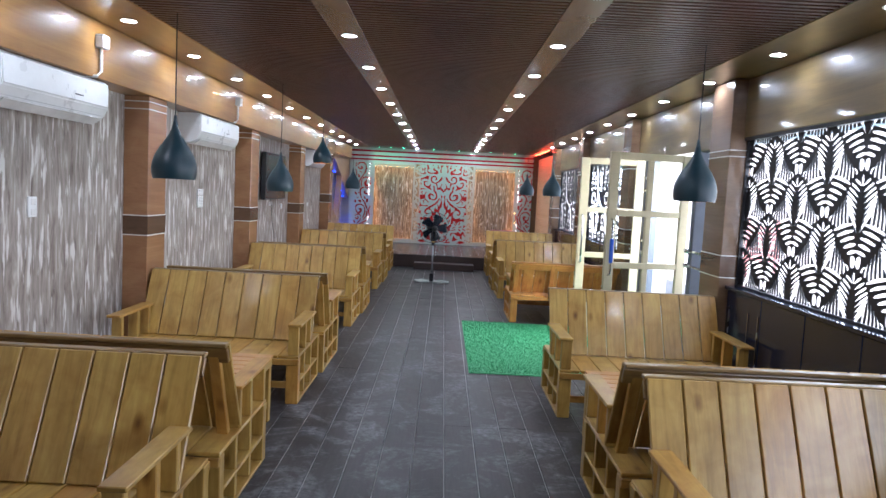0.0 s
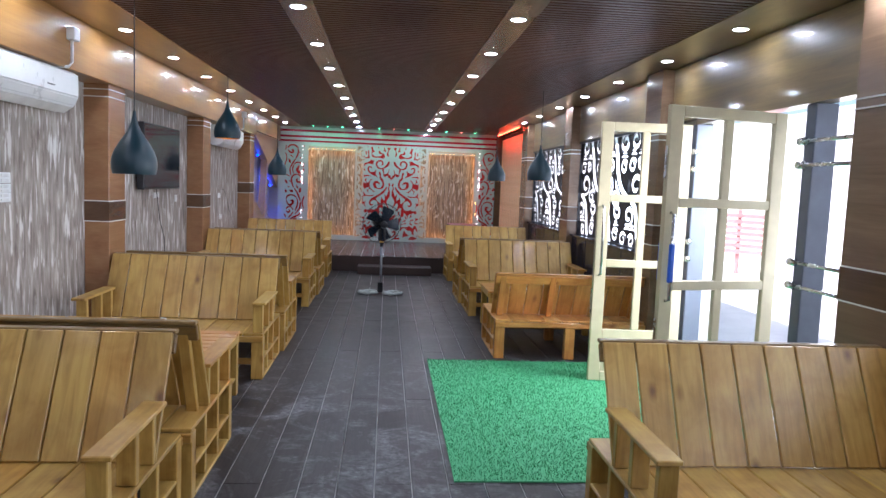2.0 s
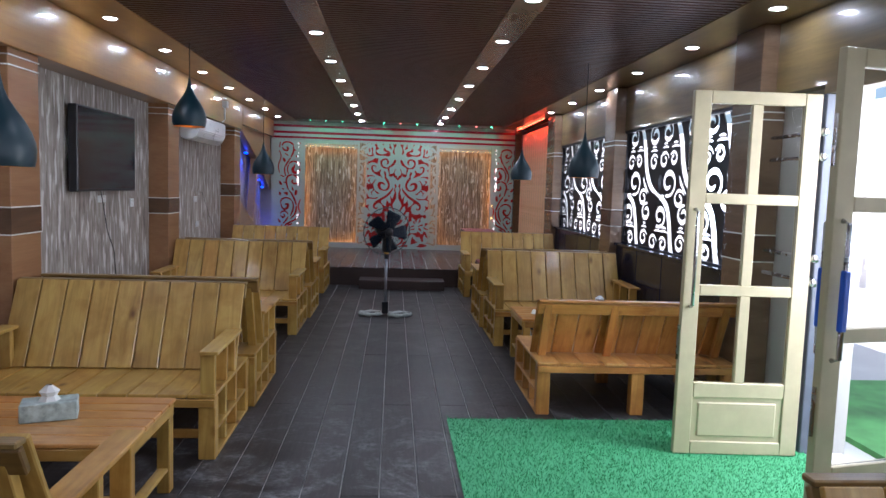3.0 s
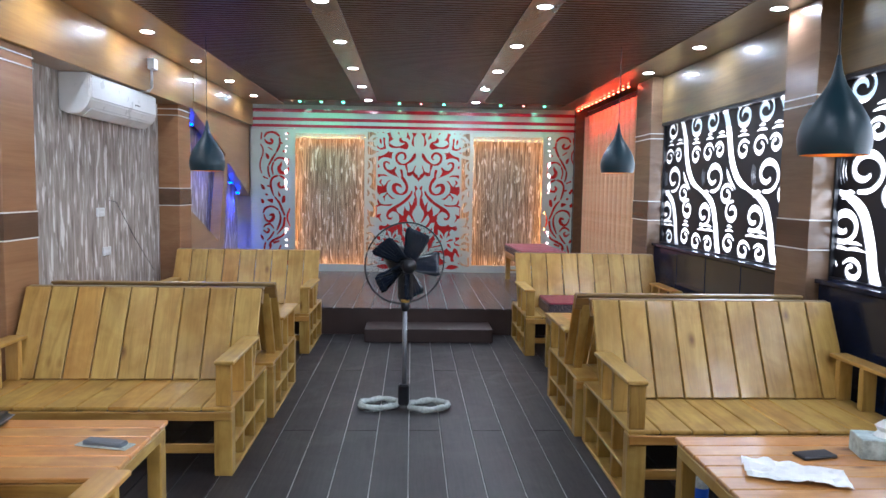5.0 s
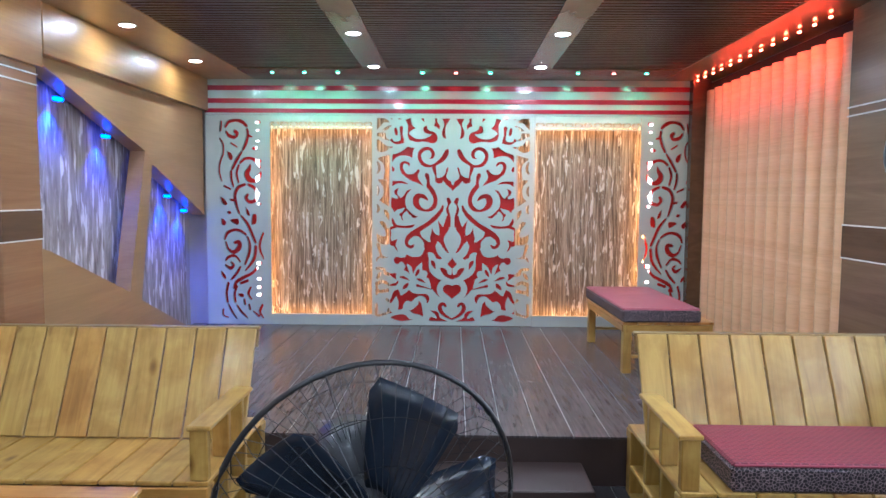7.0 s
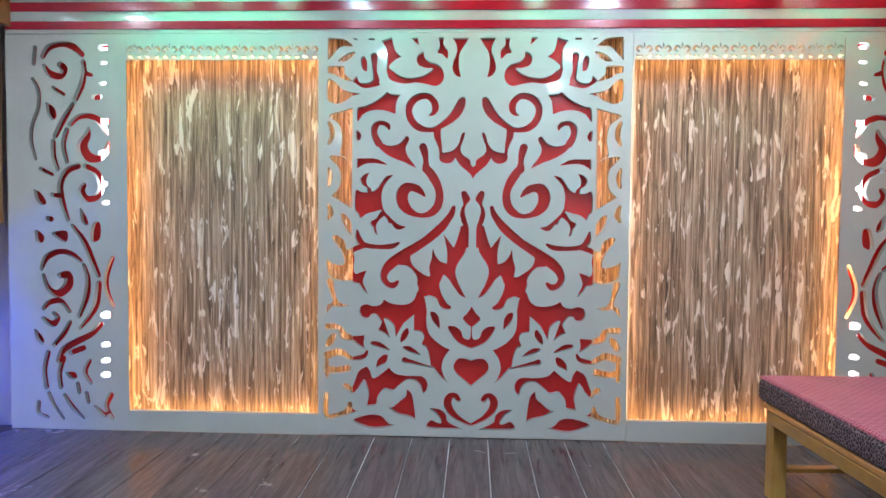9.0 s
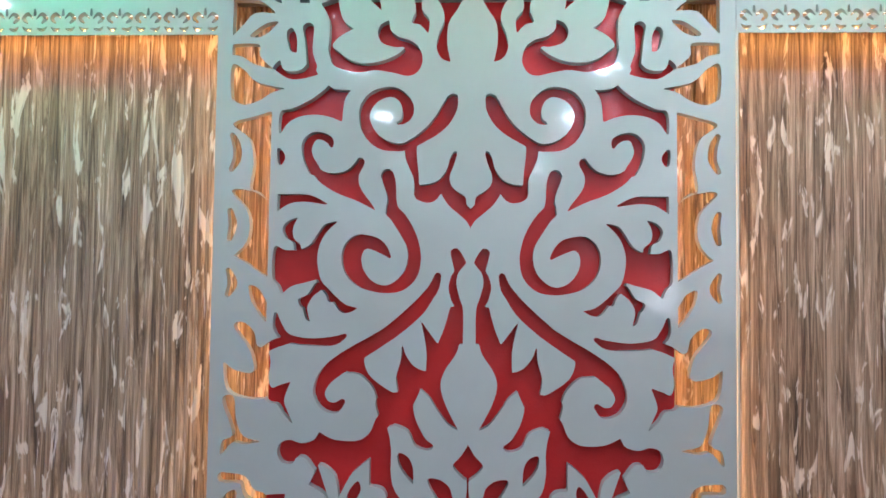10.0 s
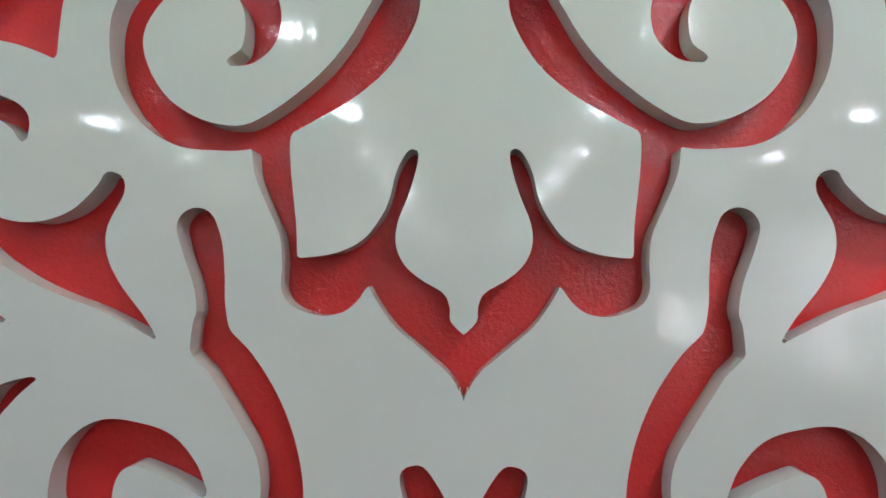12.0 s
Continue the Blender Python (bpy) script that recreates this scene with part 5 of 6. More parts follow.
# flanking panels with vine scrolls
for s in (1, -1):
    x_in = a0 if s > 0 else b1
    x_out = LX0 if s > 0 else LX1
    wide = abs(x_in - x_out)
    f = Field(wide, PT - STAGE_Z - 0.002, 0.004)
    f.ox = -1.9 - LX0 if s > 0 else -1.9 - (2 * CX - LX1)
    f.oz = 1.3 - STAGE_Z - 0.002
    side_ornament(f)
    f.v[:, -3:] = np.maximum(f.v[:, -3:], 0.008)
    me = pierced_mesh("vine_panel", f, 0.03, PLATE, lambda u, d, w, s=s: ((u - 1.9) if s > 0 else 2 * CX - (u - 1.9), WY + 0.001 + d, 1.3 + w))
    vine = tagged(new("vine_panel", me), "pearl-grey panel pierced with vine scrolls", "wall panel", "flanking panels of the stage wall")
    bm = bmesh.new()
    lo_x, hi_x = sorted((x_out, x_in + (-0.075 if s > 0 else 0.075)))
    box(bm, lo_x, hi_x, WY + 0.05, WY + 0.055, STAGE_Z, PT)
    part("red_backing", bm, RED, vine, "red backing board")
    lx = -1.792 if s > 0 else 2 * CX + 1.792
    for z0, z1 in ((0.50, 0.93), (1.42, PT - 0.06)):
        bm = bmesh.new()
        box(bm, lx - 0.017, lx + 0.017, WY + 0.040, WY + 0.048, z0, z1)
        part("led_strip", bm, LEDV, vine, "white light strip")

# striped head of the stage wall
block("wall_head", PLATE, (LX0, LX1, WY + 0.001, WY + 0.03, PT + 0.001, CEIL + 0.001), "pearl-grey head of the stage wall", kind="structure")
for z0, z1 in ((2.525, 2.572), (2.405, 2.45), (2.315, 2.355)):
    block("red_stripe", STRIPE, (LX0, LX1, WY - 0.006, WY, z0, z1), "red stripe across the head of the stage wall", kind="structure")


# ---- lamps ----
def downlight(x, y, z, r=0.043, bright=False):
    d = thing("downlight", pose(x, y, z), "round white recessed downlight, lit", "downlight", "ceiling downlights")
    if "dl" not in SHARED:
        bm = bmesh.new()
        lathe(bm, [(r, -0.002), (r + 0.004, -0.004), (r + 0.013, -0.0035), (r + 0.014, 0.0)], 20)
        SHARED["dl_ring"] = to_mesh("ring", bm, WHITE, True)
        bm = bmesh.new()
        lathe(bm, [(0.001, -0.0060), (0.016, -0.0057), (0.030, -0.0049), (0.039, -0.0036), (r, -0.002)], 20)
        SHARED["dl"] = to_mesh("lens", bm, LAMP, True)
        SHARED["dl_stage"] = SHARED["dl"].copy()
        SHARED["dl_stage"].materials[0] = LAMPS
    part("ring", SHARED["dl_ring"], WHITE, d)
    part("lens", SHARED["dl_stage" if bright else "dl"], LAMP, d, "glowing white lens")


for k in range(-2, 11):
    downlight(SL, 1.64 + 1.224 * k, CEIL)
    downlight(SR, 1.64 + 1.224 * k, CEIL, bright=k > 7)
    downlight(-2.03, 1.53 + 1.213 * k, CEIL)
    if 1.55 + 1.22 * k < 11.5:
        downlight(2.30, 1.55 + 1.22 * k, CEIL)

# small coloured spots before the stage wall
for k, x in enumerate((-1.53, -1.24, -0.94, -0.18, 0.12, 0.43, 1.21, 1.53, 1.82)):
    red = k in (4, 7)
    col = (1.0, 0.06, 0.04) if red else (0.30, 1.0, 0.58)
    d = thing("stage_spot", pose(x, 14.18, CEIL), "small round %s spot in the stage soffit, lit" % ("red" if red else "green"), "spotlight", "stage spots")
    bm = bmesh.new()
    lathe(bm, [(0.0, -0.004), (0.014, -0.004), (0.017, 0.0)], 14)
    part("lens", bm, LEDR if red else LEDG, d)
    ld = bpy.data.lights.new("stage_spot_beam", "SPOT")
    ld.energy, ld.color, ld.spot_size, ld.spot_blend, ld.shadow_soft_size = (1.4 if red else 3.4), col, radians(90), 0.85, 0.02
    lo = new("stage_spot_beam", ld)
    lo.parent = d
    lo.matrix_basis = look((0, 0, -0.02), (0, 0.38, -0.42))

# blue lights under the slanting heads of the openings;
# the last one is added to throw blue on the stage wall and floor
for y, z in ((12.28, 2.15), (12.88, 1.965), (13.52, 1.70), (13.95, 1.535), (14.32, 1.40)):
    d = thing("blue_led", pose(LW + 0.07, y, z - 0.02), "small blue light under a slanting opening", "light", "blue lights of the stage side")
    bm = bmesh.new()
    box(bm, -0.02, 0.02, -0.035, 0.035, -0.012, 0.012, 0.004)
    part("lens", bm, LEDB, d)
    ld = bpy.data.lights.new("blue_beam", "SPOT")
    ld.energy, ld.color, ld.shadow_soft_size, ld.spot_size, ld.spot_blend = 15.0, (0.012, 0.06, 1.0), 0.02, radians(100), 0.9
    lo = new("blue_beam", ld)
    lo.parent = d
    lo.matrix_basis = look((0.0, 0, -0.02), (-0.05, 0.0, -0.5))

# red strip above the flutes
strip = thing("red_light_strip", pose(0, 0, 0), "row of small red lights above the fluted panel", "light")
for k in range(n_fl):
    bm = bmesh.new()
    box(bm, -0.007, 0.007, -0.012, 0.012, -0.006, 0.006, 0.002)
    part("led", bm, LEDS, strip, at=pose(2.352, fy0 + fw * (k + 0.5), 2.612))
ld = bpy.data.lights.new("red_strip_glow", "AREA")
ld.shape, ld.size, ld.size_y, ld.energy, ld.color = "RECTANGLE", fy1 - fy0 - 0.5, 0.02, 2.1, (1.0, 0.05, 0.015)
ld.spread = radians(58)
lo = new("red_strip_glow", ld)
lo.parent = strip
lo.matrix_basis = Matrix.Translation((2.345, (fy0 + fy1) / 2 - 0.1, 2.60)) @ Euler((0, radians(-32), 0)).to_matrix().to_4x4() @ Euler((0, 0, radians(90))).to_matrix().to_4x4()


# ---- pendant lamps ----
def pendant(x, y, z, s=1.0):
    p = thing("pendant_lamp", pose(x, y, z), "dark teal teardrop pendant lamp with gold inside", "pendant lamp", "pendant lamps")
    h = 0.40
    prof = [(0.008, h), (0.012, h * 0.92), (0.022, h * 0.80), (0.038, h * 0.70), (0.062, h * 0.60), (0.092, h * 0.49), (0.118, h * 0.37), (0.133, h * 0.26), (0.138, h * 0.17), (0.136, h * 0.08), (0.128, 0.0)]
    prof = [(r * s, q * s) for r, q in prof]
    bm = bmesh.new()
    lathe(bm, prof, 36)
    part("shade", bm, PENDANT, p, "dark teal metal shade", True)
    bm = bmesh.new()
    lathe(bm, [(r - 0.003, q) for r, q in prof[3:]], 36)
    part("lining", bm, GOLD, p, "gold lining", True)
    bm = bmesh.new()
    lathe(bm, [(0.0, 0.10), (0.02, 0.11), (0.03, 0.14), (0.02, 0.19), (0.012, 0.24)], 14)
    part("bulb", bm, BULB, p, "bulb with an added warm glow", True)
    bm = bmesh.new()
    tube(bm, [(0, 0, h * s - 0.01), (0, 0, CEIL - z)], 0.0035, 6)
    part("cord", bm, BLACK, p)


for x, y, z in ((-1.60, 1.25, 1.60), (-1.59, 4.09, 1.527), (-1.70, 7.18, 1.937), (-1.63, 10.17, 1.582), (1.756, 1.38, 1.624), (1.72, 7.25, 1.622), (1.684, 10.15, 1.62)):
    pendant(x, y, z)


# ---- wall fittings on the wallpaper side ----
def air_conditioner(y0, y1, z0=1.955, z1=2.245):
    a = thing("air_conditioner", pose(LW, y0, z0), "white wall-mounted split air conditioner", "air conditioner", "air conditioners")
    L, H, D = y1 - y0, z1 - z0, 0.22
    prof = [(0, 0.03), (0.06, 0.0), (0.13, 0.004), (0.19, 0.05), (D, 0.11), (D, H - 0.03), (D - 0.025, H), (0.0, H)]
    bm = bmesh.new()
    lo = [bm.verts.new((x, 0, z)) for x, z in prof]
    hi = [bm.verts.new((x, L, z)) for x, z in prof]
    n = len(prof)
    for i in range(n):
        bm.faces.new((lo[i], lo[(i + 1) % n], hi[(i + 1) % n], hi[i]))
    bm.faces.new(lo)
    bm.faces.new(hi[::-1])
    bmesh.ops.bevel(bm, geom=bm.edges[:], offset=0.008, segments=2, affect="EDGES")
    part("body", bm, WHITE, a)
    bm = bmesh.new()
    box(bm, D - 0.002, D + 0.005, 0.02, L - 0.02, 0.115, H - 0.02, 0.003)
    part("front_cover", bm, WHITE, a, "smooth white front cover")
    bm = bmesh.new()
    prism(bm, [(0.135, -0.004), (0.192, 0.04), (0.198, 0.036), (0.14, -0.009)], "y", 0.06, L - 0.06)
    part("louvre", bm, GREYW, a, "white air louvre")
    bm = bmesh.new()
    box(bm, D + 0.004, D + 0.007, L * 0.62, L * 0.70, 0.15, 0.158)
    part("badge", bm, BLACK, a, "small dark badge bar")
    pipe = thing("conduit", pose(0, 0, 0), "white cable conduit from air conditioner to beam box", "conduit", "conduits")
    bm = bmesh.new()
    yb = y1 - 0.18
    tube(bm, [(LW + 0.05, yb - 0.12, z1 + 0.005), (LB + 0.02, yb - 0.05, z1 + 0.012), (LB + 0.022, yb, z1 + 0.05), (LB + 0.022, yb, z1 + 0.22)], 0.011, 8)
    part("pipe", bm, GREYW, pipe, "", True)
    bm = bmesh.new()
    box(bm, LB, LB + 0.06, yb - 0.045, yb + 0.045, z1 + 0.20, z1 + 0.29, 0.006)
    part("junction_box", bm, GREYW, pipe)


air_conditioner(0.55, 1.75)
air_conditioner(3.60, 4.88)
air_conditioner(9.55, 10.83)

tv = thing("television", pose(LW, 6.63, 1.37), "black flat television on the wallpaper wall, switched off", "television")
bm = bmesh.new()
box(bm, 0.03, 0.10, 0, 1.20, 0, 0.67, 0.006)
part("case", bm, BLACK, tv)
bm = bmesh.new()
box(bm, 0.098, 0.102, 0.014, 1.186, 0.02, 0.656)
part("screen_glass", bm, GLOSSB, tv, "dark glossy glass")
bm = bmesh.new()
box(bm, 0.0, 0.03, 0.4, 0.8, 0.15, 0.5)
part("bracket", bm, BLACK, tv)
bm = bmesh.new()
tube(bm, [(0.02, 0.62, 0.0), (0.02, 0.66, -0.1), (0.02, 0.75, -0.35), (0.02, 0.9, -0.55), (0.02, 0.95, -0.9)], 0.004, 6)
part("cable", bm, BLACK, tv, "", True)


def plate(y, z, w=0.09, h=0.13, gangs=2):
    p = thing("switch_plate", pose(LW, y, z), "white plastic switch plate on the wallpaper", "switch", "switch plates")
    bm = bmesh.new()
    box(bm, 0, 0.012, -w / 2, w / 2, -h / 2, h / 2, 0.003)
    part("cover", bm, WHITE, p)
    for k in range(gangs):
        bm = bmesh.new()
        zz = -h / 2 + h * (k + 0.5) / gangs
        box(bm, 0.012, 0.017, -w * 0.28, w * 0.28, zz - h * 0.3 / gangs, zz + h * 0.3 / gangs, 0.002)
        part("rocker", bm, GREYW, p)


plate(1.20, 1.38)
plate(4.25, 1.47, 0.16, 0.07)
plate(4.25, 1.40, 0.16, 0.06)
plate(4.25, 1.34, 0.16, 0.06)
plate(7.30, 1.30, 0.16, 0.06)
plate(10.16, 1.24, 0.14, 0.07)
plate(10.26, 0.92, 0.14, 0.07)
plate(8.0, 1.25, 0.08, 0.08)
bm = bmesh.new()
tube(bm, [(LW + 0.006, 10.33, 1.33), (LW + 0.03, 10.40, 1.32), (LW + 0.012, 10.84, 0.98), (LW + 0.01, 11.28, 0.65)], 0.0028, 6)
tagged(part("loose_cable", bm, BLACK, None, "", True), "loose black cable hanging on the wallpaper", "cable")


# ---- door ----
def leaf(name, hinge, free, label):
    """A half-glazed leaf from hinge to free edge, with two by three panes over a raised panel."""
    hx, hy = hinge
    w = math.hypot(free[0] - hx, free[1] - hy)
    ang = math.degrees(math.atan2(free[1] - hy, free[0] - hx))
    d = thing(name, pose(hx, hy, 0.012, 0, 0, ang), label, "door", "leaves of the garden door")
    tagged(d, kind="structure")
    H, T, S = 2.07, 0.02, 0.095
    for a, b in ((0, S), (w - S, w)):
        bm = bmesh.new()
        box(bm, a, b, -T, T, 0, H, 0.004)
        part("stile", bm, CREAM, d)
    rails = [(0.0, 0.075), (0.335, 0.42), (0.925, 0.985), (1.445, 1.505), (H - 0.07, H)]
    for a, b in rails:
        bm = bmesh.new()
        box(bm, S + 0.001, w - S - 0.001, -T, T, a, b, 0.004)
        part("rail", bm, CREAM, d)
    m = w / 2
    bm = bmesh.new()
    box(bm, m - 0.03, m + 0.03, -T + 0.002, T - 0.002, 0.421, H - 0.071, 0.004)
    part("muntin", bm, CREAM, d)
    bm = bmesh.new()
    box(bm, S + 0.001, w - S - 0.001, -0.008, 0.008, 0.075, 0.335)
    box(bm, S + 0.03, w - S - 0.03, -0.016, 0.016, 0.10, 0.31, 0.012)
    part("raised_panel", bm, CREAM, d)
    for a, b in ((0.42, 0.925), (0.985, 1.445), (1.505, H - 0.07)):
        for c, e in ((S, m - 0.03), (m + 0.03, w - S)):
            bm = bmesh.new()
            box(bm, c + 0.001, e - 0.001, -0.003, 0.003, a + 0.001, b - 0.001)
            g = part("pane", bm, GLASS, d, "clear glass pane")
            g.visible_shadow = False
    for s in (-1, 1):
        bm = bmesh.new()
        y = s * (T + 0.035)
        tube(bm, [(w - 0.045, s * T, 0.86), (w - 0.045, y, 0.87), (w - 0.045, y, 1.40), (w - 0.045, s * T, 1.41)], 0.011, 8)
        part("pull_handle", bm, STEEL, d, "steel pull handle", True)
    for z in (0.55, 1.62):
        bm = bmesh.new()
        tube(bm, [(w + 0.004, 0, z), (w + 0.004, 0, z + 0.2)], 0.008, 8)
        part("flush_bolt", bm, STEEL, d, "steel bolt")
    return d, w


leaf("door_1", (2.40, 4.86), (1.687, 4.90), "cream half-glazed door leaf standing open on green turf")
d2, w2 = leaf("door_2", (2.58, 3.85), (1.725, 3.66), "cream half-glazed door leaf standing open, blue tape on its handle")
for s in (-1, 1):
    bm = bmesh.new()
    box(bm, w2 - 0.062, w2 - 0.028, s * 0.055 - 0.013, s * 0.055 + 0.013, 0.98, 1.22, 0.006)
    part("blue_wrap", bm, BLUE, d2, "blue protective tape")
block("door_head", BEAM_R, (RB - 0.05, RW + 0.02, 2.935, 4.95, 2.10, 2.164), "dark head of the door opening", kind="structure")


def gate_post(m, away):
    """A steel post; away is the way along the wall in which its tie bars reach."""
    post = thing("gate_post", m, "blue-grey steel post with four round tie bars", "post", "posts of the garden door")
    bm = bmesh.new()
    box(bm, -0.04, 0.10, -0.05, 0.05, 0, 2.098, 0.006)
    part("upright", bm, JAMB, post)
    for z in (1.02, 1.16, 1.74, 1.88):
        bm = bmesh.new()
        tube(bm, [(-0.05, -0.07 * away, z), (-0.05, 0.48 * away, z)], 0.012, 8)
        part("tie_bar", bm, STEEL, post, "round steel bar", True)
        bm = bmesh.new()
        lathe(bm, [(0.0, -0.08 * away), (0.024, -0.075 * away), (0.026, -0.02 * away), (0.012, -0.01 * away)], 12, "y", (-0.05, 0.0, z))
        part("end_knob", bm, STEEL, post, "", True)


gate_post(pose(2.52, 3.42, 0), -1)
gate_post(pose(2.50, 4.955, 0), 1)

# red slatted bench stack in the garden
rb = thing("red_garden_bench", pose(7.7, 14.2, -0.16, 0, 0, 45), "faded red slatted bench outside the door", "bench")
for k in range(7):
    bm = bmesh.new()
    box(bm, -0.03, 0.03, -0.8, 0.8, 0.45 + 0.13 * k, 0.54 + 0.13 * k, 0.006)
    part("slat", bm, REDPAINT, rb)
for y in (-0.7, 0.0, 0.7):
    bm = bmesh.new()
    box(bm, 0.031, 0.10, y - 0.04, y + 0.04, 0, 1.5, 0.006)
    part("post", bm, REDPAINT, rb)

# ---- turf ----
rug = thing("turf_rug", pose(0, 0, 0), "bright green artificial turf rug at the door", "rug")
bm = bmesh.new()
TX0, TX1, TY0, TY1 = 0.42, 2.49, 2.945, 5.46
box(bm, TX0, TX1, TY0, TY1, 0.0, 0.008)
part("backing", bm, TURF, rug)
rng = np.random.default_rng(4)
n = 46000
px, py = rng.uniform(TX0, TX1, n), rng.uniform(TY0, TY1, n)
ang = rng.uniform(0, 2 * np.pi, n)
hh = rng.uniform(0.016, 0.03, n)
lean = rng.normal(0, 0.009, (n, 2))
w = 0.0022
co = np.zeros((n, 3, 3))
co[:, 0] = np.stack([px - w * np.cos(ang), py - w * np.sin(ang), np.full(n, 0.007)], 1)
co[:, 1] = np.stack([px + w * np.cos(ang), py + w * np.sin(ang), np.full(n, 0.007)], 1)
co[:, 2] = np.stack([px + lean[:, 0], py + lean[:, 1], hh], 1)
me = bpy.data.meshes.new("blades")
me.from_pydata(co.reshape(-1, 3).tolist(), [], np.arange(3 * n).reshape(-1, 3).tolist())
me.materials.append(TURF)
o = new("turf_pile", me)
o.parent = rug
tagged(o, "short green plastic blades", kind="stuff")


# ---- pallet benches ----
BW, BD = 1.38, 0.85


def bench(m, label, top=0.85, low=False, group="pallet benches"):
    """Faces -y from its origin, which lies on the floor under the middle of the seat's front edge."""
    b = thing("pallet_bench", m, label, "bench", group)
    Z, Y, X = (ORANGE_Z, ORANGE_Y, ORANGE_X) if low else (PINE_Z, PINE_Y, PINE_X)
    n = 9
    pw = BW / n
    bz, by = 0.36, (0.55 if low else 0.50)
    ty = 0.74 if low else 0.735
    lean = math.degrees(math.atan2(ty - by, top - bz))
    L = math.hypot(ty - by, top - bz)
    for k in range(n):
        x = -BW / 2 + pw * (k + 0.5)
        board("seat_plank", (pw - 0.006, BD, 0.02), Y, b, pose(x, BD / 2, 0.346))
        board("back_plank", (pw - 0.008, 0.02, L), Z, b, pose(x, (by + ty) / 2, (bz + top) / 2, -lean))
    rail = X if low else CAP
    board("top_rail", (BW, 0.024, 0.085), rail, b, pose(0, ty + 0.026, top - 0.055, -lean))
    board("rail_cap", (BW, 0.05, 0.018), rail, b, pose(0, ty + 0.045, top - 0.004))
    for x in (-0.62, 0.0 if not low else 0.16, 0.62):
        board("back_post", (0.055, 0.04, L - 0.03), Z, b, pose(x, (by + ty) / 2 + 0.055, (bz + top) / 2 - 0.01, -lean + 4))
    for x in (-BW / 2 + 0.045, 0.0, BW / 2 - 0.045):
        board("front_leg", (0.09, 0.07, 0.335), Z, b, pose(x, 0.035, 0.1675))
        board("rear_leg", (0.09, 0.07, 0.335), Z, b, pose(x, BD - 0.035, 0.1675))
    board("front_rail", (BW, 0.018, 0.045), X, b, pose(0, -0.009, 0.313))
    board("foot_rail", (BW - 0.18, 0.018, 0.05), X, b, pose(0, 0.03, 0.135))
    board("rear_rail", (BW, 0.018, 0.045), X, b, pose(0, BD + 0.009, 0.313))
    for s in (-1, 1):
        x = s * (BW / 2 - 0.045)
        board("side_rail", (0.09, BD - 0.142, 0.018), Y, b, pose(x, BD / 2, 0.009))
        board("side_rail", (0.09, BD - 0.142, 0.018), Y, b, pose(x, BD / 2, 0.155))
        for y in (0.29, 0.55):
            board("side_post", (0.07, 0.035, 0.316), Z, b, pose(x, y, 0.177))
        if not low:
            for y in (0.03, 0.30, 0.50):
                board("arm_post", (0.075, 0.04, 0.218), Z, b, pose(x, y, 0.466))
            board("armrest", (0.10, 0.60, 0.02), Y, b, pose(x + s * 0.012, 0.28, 0.585))
    return b


BL, BR = -1.57, 1.715
TXT = "varnished pallet-wood bench with slatted back and armrests"
first = bench(pose(BL, 4.775, 0), TXT + " beside the wallpaper wall")
for y in (-1.0, 1.80, 7.92, 10.58):
    copy_thing(first, pose(BL, y, 0))
for y in (-1.0, 1.80, 4.775, 7.92):
    copy_thing(first, pose(BL + 0.03, y + 2 * BD + 0.06, 0, 0, 0, 180))
other = bench(pose(BR, 1.80, 0), TXT + " beside the pierced screens")
for y in (-1.0, 7.58, 10.54):
    copy_thing(other, pose(BR, y, 0))
for y in (-1.0, 7.58):
    copy_thing(other, pose(BR - 0.03, y + 2 * BD + 0.06, 0, 0, 0, 180))
bench(pose(BR, 5.58 + BD, 0, 0, 0, 180), "low-backed orange pallet-wood bench seen from behind", 0.765, True)


# ---- slatted tables ----
def table(m, W=1.10, D=0.62, H=0.45, label="low varnished orange pine table with slatted top"):
    t = thing("slatted_table", m, label, "table", "slatted tables")
    n = 6
    for k in range(n):
        board("top_slat", (W, D / n - 0.005, 0.02), TABLE, t, pose(0, -D / 2 + D / n * (k + 0.5), H - 0.01))
    for sx in (-1, 1):
        board("side_apron", (0.02, D - 0.06, 0.05), PINE_Y, t, pose(sx * (W / 2 - 0.012), 0, H - 0.047))
        board("side_stretcher", (0.05, D - 0.15, 0.018), PINE_Y, t, pose(sx * (W / 2 - 0.04), 0, 0.12))
        for sy in (-1, 1):
            board("leg", (0.06, 0.06, H - 0.022), PINE_Z, t, pose(sx * (W / 2 - 0.04), sy * (D / 2 - 0.04), (H - 0.022) / 2))
    for sy in (-1, 1):
        board("end_apron", (W - 0.05, 0.02, 0.05), PINE_X, t, pose(0, sy * (D / 2 - 0.012), H - 0.047))
    return t


tb = table(pose(-1.58, 7.14, 0))
for x, y in ((-1.53, 1.14), (-1.53, 4.12), (-1.58, 10.0), (1.68, 1.14), (1.66, 6.93), (1.68, 9.90)):
    copy_thing(tb, pose(x, y, 0))


# ---- cushions and the table on the stage ----
def cushion(m, L, W, H, label, top=CUSH):
    c = thing("cushion", m, label, "cushion", "maroon cushions")
    bm = bmesh.new()
    box(bm, -W / 2, W / 2, -L / 2, L / 2, 0.0, H * 0.86, 0.012)
    part("side_cover", bm, CUSHS, c, "black and pale mesh side cover")
    bm = bmesh.new()
    box(bm, -W / 2 + 0.003, W / 2 - 0.003, -L / 2 + 0.003, L / 2 - 0.003, H * 0.84, H, 0.012)
    part("top_cover", bm, top, c, "maroon mesh top cover")


